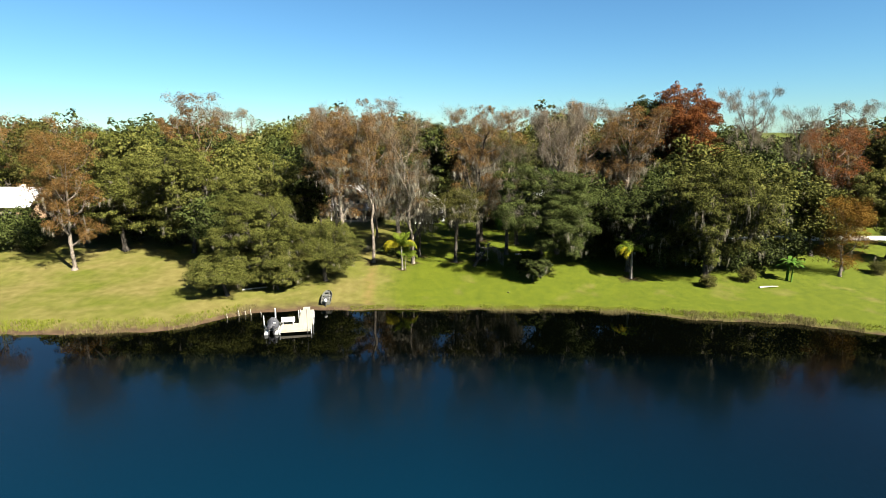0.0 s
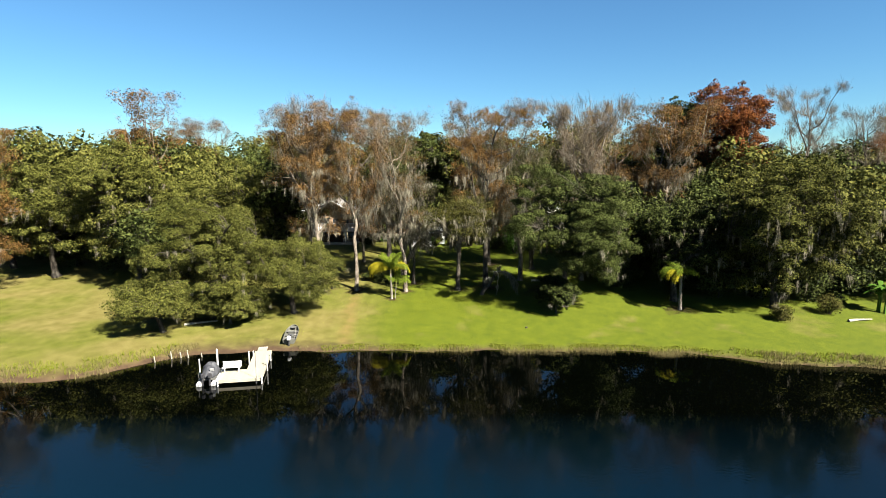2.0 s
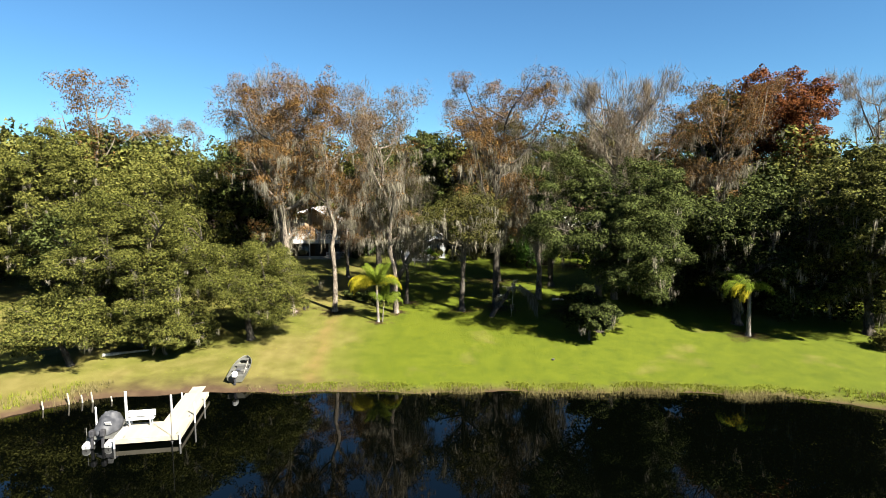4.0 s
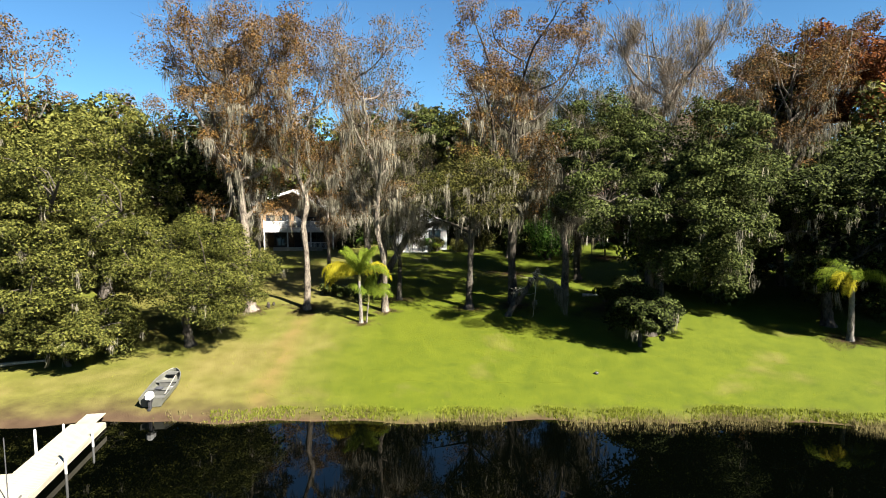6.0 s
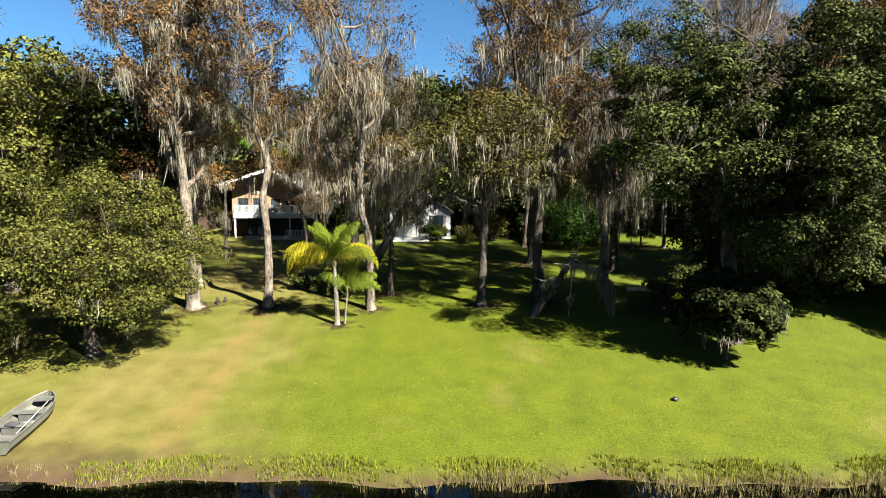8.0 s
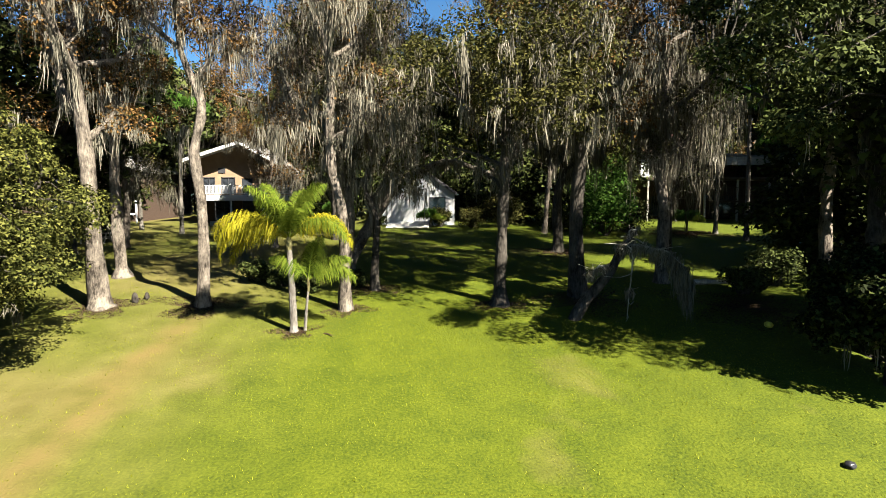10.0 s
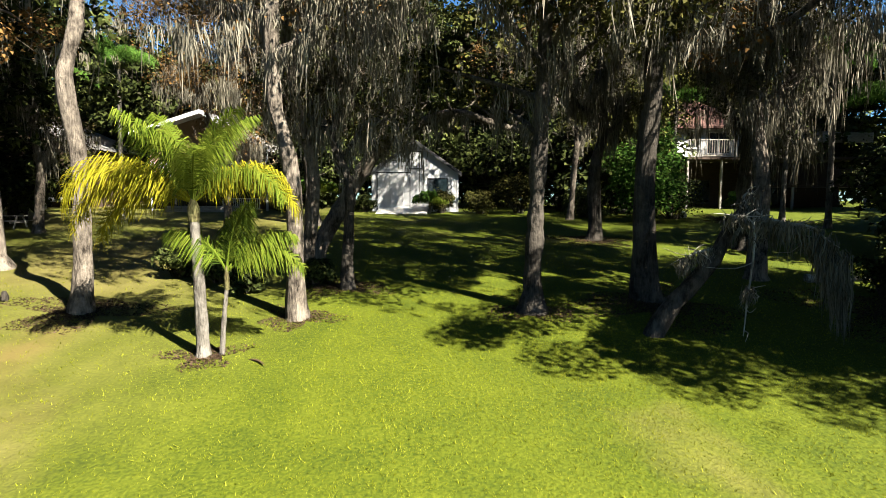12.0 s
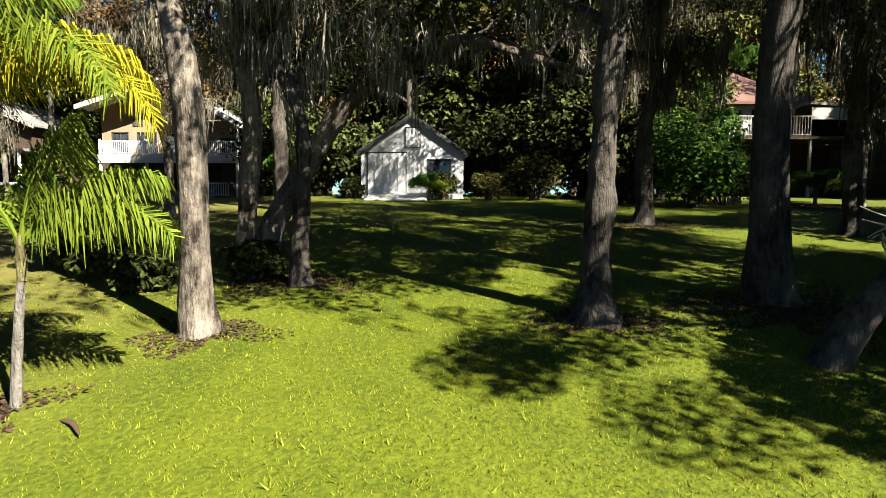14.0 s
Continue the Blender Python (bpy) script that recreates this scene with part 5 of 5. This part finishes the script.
def balcony_house():
    gx, gy, gr = -20.0, 119.5, 5.2
    t = thing("balcony_house", pose(gx, gy, gr), "two-storey tan house with a white balcony under a gable", "house")
    x0, x1, y0, y1, eave = -5.1, 5.1, 1.9, 13.0, 4.9
    part("upper_wall", wall_bm(x0, x1, 2.75, 4.7, y0, 0.2, ((-4.4, -3.2, 3.0, 4.6), (-2.6, -1.2, 3.0, 4.6), (-0.6, 0.5, 2.76, 4.5), (1.2, 2.4, 3.0, 4.3), (3.3, 4.3, 3.1, 4.2))), TAN_WALL, t, "tan stucco upper wall")
    # one wide gable with a deep overhang that shades the balcony; its west side runs flatter
    px, pz, lx, lz, rx, rz = -0.2, 7.85, -5.9, 6.06, 5.5, 4.75
    part("gable", prism([(x0, 4.7), (x1, 4.7), (x1, 4.95), (px, pz - 0.03), (x0, 6.28)], y0 - 0.1, y0 + 0.1), TAN_WALL, t)
    for ex, ez in ((lx, lz), (rx, rz)):
        r = part("roof_slope", prism([(px, pz + 0.18), (ex, ez + 0.18), (ex, ez), (px, pz)], y0 - 1.7, y1 + 0.4), SHINGLE, t)
        part("rake_board", prism([(px, pz + 0.14), (ex, ez + 0.14), (ex, ez - 0.16), (px, pz - 0.16)], y0 - 1.76, y0 - 1.703), WHITE_PAINT, r, "painted rake board")
        part("soffit", prism([(px, pz - 0.004), (ex, ez - 0.004), (ex, ez - 0.05), (px, pz - 0.05)], y0 - 1.69, y0 - 0.11), WHITE_PAINT, r)
    for w in (-2.5, 2.4):
        part("gable_vent", box((0.7, 0.06, 0.5), (w, y0 - 0.13, 5.25), bevel=0.01), DARK_TRIM, t)
    part("balcony_door", box((1.06, 0.06, 1.7), (-0.05, y0, 3.62), bevel=0.01), GLASS, t)
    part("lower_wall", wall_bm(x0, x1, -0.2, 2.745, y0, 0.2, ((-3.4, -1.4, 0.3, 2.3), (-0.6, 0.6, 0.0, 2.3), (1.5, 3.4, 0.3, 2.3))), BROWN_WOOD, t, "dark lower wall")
    for s, high in ((-1, 6.2), (1, 4.85)):
        part("side_wall", box((0.2, y1 - y0 - 0.22, high + 0.2), (s * 5.0, (y0 + y1) / 2, (high - 0.2) / 2), bevel=0), TAN_WALL, t)
    part("back_wall", box((10.2, 0.2, eave + 0.2), (0, y1, (eave - 0.2) / 2), bevel=0), TAN_WALL, t)
    for w in ((-4.4, -3.2, 3.0, 4.6), (-2.6, -1.2, 3.0, 4.6), (1.2, 2.4, 3.0, 4.3), (3.3, 4.3, 3.1, 4.2), (-3.4, -1.4, 0.3, 2.3), (1.5, 3.4, 0.3, 2.3)):
        window_part(t, *w, y0 - 0.03, DARK_TRIM)
    part("door_leaf", box((1.16, 0.06, 2.28), (0, y0, 1.15), bevel=0.01), DARK_TRIM, t)
    b = part("balcony", box((9.4, 1.95, 0.16), (0.5, y0 - 1.08, 2.80), bevel=0.02), GREY_WOOD, t)
    part("balcony_fascia", box((9.46, 0.05, 0.55), (0.5, y0 - 2.09, 2.58), bevel=0.01), WHITE_PAINT, b, "white balcony fascia")
    railing(b, -4.15, 5.15, 2.9, 3.75, y0 - 2.0, WHITE_PAINT)
    for x in (-4.12, -1.0, 2.1, 5.12):
        part("porch_post", box((0.16, 0.16, 2.6), (x, y0 - 1.95, 1.22), bevel=0.015), WHITE_PAINT, t)
        part("balcony_post", box((0.12, 0.12, 1.05), (x, y0 - 1.99, 3.36), bevel=0.012), WHITE_PAINT, b)
    for x, high in ((5.05, 4.8),):
        part("roof_post", box((0.12, 0.12, high - 2.9), (x, y0 - 1.6, (high + 2.9) / 2), bevel=0.012), WHITE_PAINT, t)
    railing(t, 1.7, 4.6, 0.1, 0.95, y0 - 2.3, WHITE_PAINT, 0.16)
    part("patio_wall", box((6.5, 0.25, 0.55), (0.6, y0 - 2.9, 0.1), bevel=0.03), GREY_WOOD, t)


def red_roof_house():
    t = thing("red_roof_house", pose(26.2, 126.0, 5.35), "large raised house with a red-brown roof and deep deck", "house")
    part("tower_wall", wall_bm(-6.0, -0.2, 4.6, 7.4, 0.1, 0.2, ((-5.2, -4.0, 5.4, 6.9), (-3.4, -1.2, 4.9, 6.9))), WHITE_PAINT, t, "pale upper wall")
    for x in (-5.9, -0.3):
        part("side_wall", box((0.2, 7.0, 2.8), (x, 3.7, 6.0), bevel=0), WHITE_PAINT, t)
    for w in ((-5.2, -4.0, 5.4, 6.9), (-3.4, -1.2, 4.9, 6.9)):
        window_part(t, *w, 0.06, WHITE_PAINT)
    bm = bmesh.new()
    base = [bm.verts.new(p) for p in ((-6.8, -0.8, 7.3), (0.6, -0.8, 7.3), (0.6, 8.0, 7.3), (-6.8, 8.0, 7.3))]
    low = [bm.verts.new((v.co.x, v.co.y, 7.12)) for v in base]
    a, b = bm.verts.new((-3.6, 2.6, 10.2)), bm.verts.new((-3.6, 4.6, 10.2))
    for f in ((base[0], base[1], a), (base[1], base[2], b, a), (base[2], base[3], b), (base[3], base[0], a, b), tuple(low[::-1])):
        bm.faces.new(f)
    for i in range(4):
        bm.faces.new((base[i], low[i], low[(i + 1) % 4], base[(i + 1) % 4]))
    bmesh.ops.recalc_face_normals(bm, faces=bm.faces[:])
    part("hip_roof", bm, RED_ROOF, t, "red-brown hip roof")
    part("porch_roof", prism([(-0.4, 7.0), (9.5, 6.4), (9.5, 6.2), (-0.4, 6.8)], -2.6, 7.5), SHINGLE, t)
    part("porch_fascia", box((9.9, 0.08, 0.85), (4.6, -2.66, 6.1), bevel=0.01), GREY_WOOD, t)
    d = part("deck", box((16.0, 3.6, 0.25), (1.8, -1.0, 4.35), bevel=0.02), BROWN_WOOD, t)
    railing(d, -6.2, -0.4, 4.5, 5.9, -2.75, GREY_WOOD, 0.2)
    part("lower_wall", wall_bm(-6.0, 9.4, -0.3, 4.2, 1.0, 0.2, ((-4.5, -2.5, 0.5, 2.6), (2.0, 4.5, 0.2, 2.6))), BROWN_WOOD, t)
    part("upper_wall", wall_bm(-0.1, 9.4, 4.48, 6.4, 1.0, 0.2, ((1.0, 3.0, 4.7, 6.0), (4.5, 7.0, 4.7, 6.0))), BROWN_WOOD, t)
    for w in ((-4.5, -2.5, 0.5, 2.6), (2.0, 4.5, 0.2, 2.6), (1.0, 3.0, 4.7, 6.0), (4.5, 7.0, 4.7, 6.0)):
        window_part(t, *w, 0.94, DARK_TRIM)
    railing(t, 1.2, 9.4, 2.1, 3.4, -2.7, BROWN_WOOD, 0.17)
    part("lower_deck", box((8.6, 3.4, 0.2), (5.2, -1.0, 2.0), bevel=0.02), BROWN_WOOD, t)
    for x in (-6.1, -3.2, -0.3, 3.0, 6.2, 9.3):
        part("deck_post", box((0.18, 0.18, 4.5), (x, -2.6, 2.0), bevel=0.015), GREY_WOOD, t)
    part("chimney", box((0.9, 0.9, 2.4), (3.2, 4.0, 7.4), bevel=0.03), TAN_WALL, t)


def brown_house():
    t = thing("brown_house", pose(-38.5, 122.0, 5.3), "dark brown house with white window frames among trees", "house")
    part("front_wall", wall_bm(-6.0, 6.5, -0.3, 5.4, 2.0, 0.2, ((-2.9, -0.8, 4.0, 5.2), (-2.9, -0.8, 0.8, 2.4), (2.0, 4.5, 0.6, 2.5))), BROWN_WOOD, t)
    part("gable", prism([(-6.0, 5.4), (6.5, 5.4), (0.25, 8.0)], 1.9, 2.1), BROWN_WOOD, t)
    for x in (-5.9, 6.4):
        part("side_wall", box((0.2, 9.0, 5.7), (x, 6.6, 2.55), bevel=0), BROWN_WOOD, t)
    part("back_wall", box((12.3, 0.2, 5.7), (0.25, 11.2, 2.55), bevel=0), BROWN_WOOD, t)
    gable_roof(t, -6.0, 6.5, 1.9, 11.2, 5.4, 8.0, SHINGLE, GREY_WOOD, 0.6)
    for w in ((-2.9, -0.8, 4.0, 5.2), (-2.9, -0.8, 0.8, 2.4), (2.0, 4.5, 0.6, 2.5)):
        window_part(t, *w, 1.96, WHITE_PAINT)
    part("porch_rail", box((6.2, 0.12, 0.22), (4.2, -0.4, 0.85), bevel=0.01), WHITE_PAINT, t, "white porch rail")
    part("porch_roof", prism([(0.8, 3.4), (7.6, 3.4), (7.6, 3.2), (0.8, 3.2)], -0.6, 1.85), SHINGLE, t)
    for x in (1.2, 4.2, 7.2):
        part("porch_post", box((0.16, 0.16, 3.3), (x, -0.4, 1.55), bevel=0.012), WHITE_PAINT, t)


def metal_roof_house():
    t = thing("metal_roof_house", pose(-88.5, 110.0, 5.0), "pale house with a white metal roof beyond the trees", "house")
    part("wall", wall_bm(-6.0, 5.0, -0.5, 4.6, 0.0, 0.2, ((0.8, 3.6, 1.5, 3.4), (-3.6, -1.4, 1.5, 3.4))), TAN_WALL, t)
    for x in (-5.9, 4.9):
        part("side_wall", box((0.2, 9.0, 5.1), (x, 4.6, 2.05), bevel=0), TAN_WALL, t)
    for w in ((0.8, 3.6, 1.5, 3.4), (-3.6, -1.4, 1.5, 3.4)):
        window_part(t, *w, -0.04, WHITE_PAINT, 2)
    bm = prism([(-0.8, 4.5), (4.6, 8.0), (4.8, 8.0), (10.2, 4.5), (10.0, 4.4), (4.7, 7.8), (-0.6, 4.4)], -6.8, 5.6)
    r = part("roof", bm, METAL_ROOF, t, "white standing-seam metal roof")
    r.matrix_basis = pose(0, 0, 0, 0, 0, 90)
    part("chimney", box((0.8, 0.8, 1.8), (2.2, 5.0, 7.6), bevel=0.03), CONCRETE, t)


barn()
balcony_house()
red_roof_house()
brown_house()
metal_roof_house()


# ---- small things on the lawn ----
def picnic_table():
    t = thing("picnic_table", pose(-26.6, 107.6, gz(-26.6, 107.6), 0, 0, 5), "weathered wooden picnic table with two benches", "picnic table")
    for i in range(4):
        part("top_plank", box((2.1, 0.17, 0.04), (0, -0.27 + i * 0.18, 0.74)), GREY_WOOD, t)
    for s in (-1, 1):
        part("bench_plank", box((2.1, 0.26, 0.04), (0, s * 0.72, 0.44)), GREY_WOOD, t)
        part("cross_beam", box((0.06, 1.6, 0.10), (s * 0.75, 0, 0.36)), GREY_WOOD, t)
        for q in (-1, 1):
            part("leg", box((0.07, 0.09, 0.86), (s * 0.82, q * 0.42, 0.36), (q * 28, 0, 0)), GREY_WOOD, t)


picnic_table()


def lump(name, x, y, size, material, label, category, seed=0):
    t = thing(name, pose(x, y, gz(x, y), 0, 0, seed * 40), label, category)
    bm = bmesh.new()
    bmesh.ops.create_icosphere(bm, subdivisions=3, radius=1.0)
    for v in bm.verts:
        n = 1 + 0.22 * noise.noise(v.co * 1.8 + Vector((seed, 0, 0)))
        v.co = Vector((v.co.x * size[0] * n, v.co.y * size[1] * n, v.co.z * size[2] * n + size[2] * 0.55))
    for f in bm.faces:
        f.smooth = True
    part("body", bm, material, t)


# small dark lawn object of unknown kind, added as a plain dome
lump("dark_lawn_dome", 9.68, 79.5, (0.17, 0.13, 0.10), BLACK_PLASTIC, "small dark dome-shaped object on the open lawn", "garden ornament", 1)
lump("yellow_toy", 13.0, 89.0, (0.22, 0.16, 0.14), YELLOW, "small bright yellow toy lying on the grass", "toy", 2)
lump("stone", 16.2, 114.6, (0.28, 0.22, 0.30), CONCRETE, "pale garden stone at the edge of the shrubs", "stone", 3)
lump("cypress_knee", -15.1, 92.0, (0.15, 0.14, 0.30), OAK_BARK, "short grey cypress knee beside a trunk", "stump", 4)
lump("cypress_knee", -14.8, 92.5, (0.11, 0.10, 0.22), OAK_BARK, "short grey cypress knee beside a trunk", "stump", 5)
dead = thing("dead_frond", pose(-5.19, 88.06, gz(-5.19, 88.06) + 0.01, 6, 0, -40) @ Matrix.Diagonal((0.9, 0.9, 0.35, 1)), "fallen brown palm frond base on the grass", "frond")
link_part("sheath", fast_mesh("sheath", *tube(curve([[-0.35, 0, 0.02], [0, 0.05, 0.10], [0.45, 0, 0.04]], 9), [0.01, 0.03, 0.045, 0.05, 0.045, 0.035, 0.03, 0.02, 0.01], 8), True), LITTER, dead)
for lx0, ly0, ang, ll in ((-29.6, 79.3, 24, 3.6), (12.6, 95.2, -15, 2.4), (47.0, 80.0, 8, 3.0)):
    lg = thing("fallen_log", pose(lx0, ly0, gz(lx0, ly0) + 0.12, 0, 0, ang), "bleached fallen log lying on the ground", "log")
    link_part("stem", fast_mesh("stem", *tube(curve([[0, 0, 0.02], [ll * 0.5, 0.12, 0.05], [ll, -0.05, 0.08]], 12), np.linspace(0.17, 0.07, 12), 9), True), DEAD_WOOD, lg)


def scatter_litter(name, x, y, r, n, seed, label):
    """Fallen leaves and chips round a trunk."""
    rng = np.random.default_rng(seed)
    a = rng.random(n) * 2 * math.pi
    q = r * rng.random(n) ** 1.1 * (1 + 0.35 * np.sin(a * 3 + seed) + 0.25 * np.sin(a * 5 + seed * 2))
    X, Y2 = x + np.cos(a) * q * 1.25, y + np.sin(a) * q
    C = np.stack([X, Y2, ground_z(X, Y2) + 0.015], axis=1)
    V, Q = leaves(C, np.full(n, 0.03), 1, 0.075, rng, 0.3, 2.2)
    ob = new(name, fast_mesh(name, V, Q))
    ob.data.materials.append(LITTER)
    tagged(ob, label, "leaf litter", kind="stuff")


for i, (lx, ly, lr) in enumerate(((-16.3, 91.4, 1.5), (-11.7, 91.5, 1.5), (-4.95, 91.2, 0.9), (-4.2, 94.6, 1.2), (2.05, 91.9, 1.0), (6.1, 92.6, 2.0), (-6.6, 88.4, 0.7), (7.1, 104.0, 1.8), (13.5, 91.5, 2.6), (19.5, 112.5, 2.5), (29.3, 84.4, 1.6))):
    scatter_litter("leaf_litter", lx, ly, lr, int(2400 * lr * lr ** 0.5), 100 + i, "brown fallen leaves and bark chips round a trunk")


# ---- grass and reeds ----
def blades(X, Y2, height, width, per, rng, lean=0.35, lift=0.0):
    X, Y2, height = np.repeat(X, per), np.repeat(Y2, per), np.repeat(height, per)
    n = len(X)
    X, Y2 = X + rng.standard_normal(n) * width * 2.2, Y2 + rng.standard_normal(n) * width * 2.2
    P = np.stack([X, Y2, ground_z(X, Y2) - 0.01 + lift], axis=1)
    a = rng.random(n) * math.pi
    side = np.stack([np.cos(a), np.sin(a), np.zeros(n)], axis=1) * (width * (0.6 + 0.8 * rng.random(n)))[:, None]
    h = height * (0.6 + 0.8 * rng.random(n))
    tip = P + np.stack([rng.standard_normal(n) * h * lean, rng.standard_normal(n) * h * lean, h], axis=1)
    V = np.stack([P - side, P + side, tip + side * 0.12, tip - side * 0.12], axis=1).reshape(-1, 3)
    return V, np.arange(4 * n).reshape(-1, 4)


def grass():
    rng = np.random.default_rng(21)
    for name, label, x0, x1, y0, y1, n, h, per in (("grass_near", "short bright mown grass blades on the lawn", -9, 12, 80, 96, 50000, 0.038, 2), ("grass_beyond", "short bright mown grass blades on the lawn", -24, 26, 76, 112, 16000, 0.06, 2)):
        X = (x0 + x1) / 2 + rng.standard_normal(n) * (x1 - x0) * 0.27
        Y2 = (y0 + y1) / 2 + np.clip(rng.standard_normal(n) * (y1 - y0) * 0.27, -(y1 - y0) * 0.6, 2 * (y1 - y0))
        Y2 = np.maximum(Y2, 75.5 + rng.random(n) * 2)
        V, Q = blades(X, Y2, np.full(n, h), 0.006 if h < 0.06 else 0.012, per, rng, 0.5)
        ob = new("grass", fast_mesh("grass", V, Q))
        ob.data.materials.append(BLADE)
        tagged(ob, label, "grass", kind="stuff")


def reeds():
    rng = np.random.default_rng(22)
    spec = (("reed_bed", "straw-coloured reeds and grasses along the bank", REED, ((-70, -26, 2600, 0.42, -0.6, 2.6), (30, 75, 3600, 0.45, -0.3, 2.0), (-3, 4, 500, 0.4, -0.5, 0.3), (6, 27, 2600, 0.36, -1.5, 0.2), (-16, -3, 500, 0.16, -0.2, 0.7))),
            ("bank_grass", "lush green grass tufts along the water's edge", REED_GREEN, ((-13, 30, 5200, 0.16, 0.1, 1.1), (-56, -28, 2200, 0.34, 0.6, 3.6), (30, 70, 1500, 0.24, 0.6, 2.4), (-55.2, -53.0, 160, 1.5, -0.6, 0.6))))
    for name, label, mat, rows in spec:
        heap = Heap()
        for x0, x1, n, h, d0, d1 in rows:
            X = rng.uniform(x0, x1, n)
            patchy = np.array([noise.noise(Vector((v * 0.35, d0, 0))) for v in X])
            keep = rng.random(n) < np.clip(0.45 + 1.3 * patchy, 0.04, 1)
            X = X[keep]
            s = np.interp(X, SHORE_X, SHORE_Y) + 0.35 * np.sin(X * 0.9) * np.cos(X * 0.37 + 1)
            Y2 = s + rng.uniform(d0, d1, len(X))
            heap.add(*blades(X, Y2, np.full(len(X), h), 0.014, 6, rng, 0.22))
        ob = new(name, heap.mesh(name))
        ob.data.materials.append(mat)
        tagged(ob, label, "reeds" if mat is REED else "grass", kind="stuff")


grass()
reeds()


def lane():
    """A pale drive that shows between the trees."""
    xs, ys = np.linspace(52, 96, 60), np.linspace(-1.6, 1.6, 5)
    X, D = np.meshgrid(xs, ys)
    Y2 = 106.5 + 1.5 * np.sin(X * 0.06) + D
    V = np.stack([X, Y2, ground_z(X, Y2) + 0.06], axis=-1).reshape(-1, 3)
    i = (np.arange(4)[:, None] * 60 + np.arange(59)[None]).reshape(-1, 1)
    ob = new("road", fast_mesh("road", V, i + np.array([[0, 1, 61, 60]]), True))
    ob.data.materials.append(CONCRETE)
    tagged(ob, "pale sandy drive between the trees", "road", kind="structure")


lane()
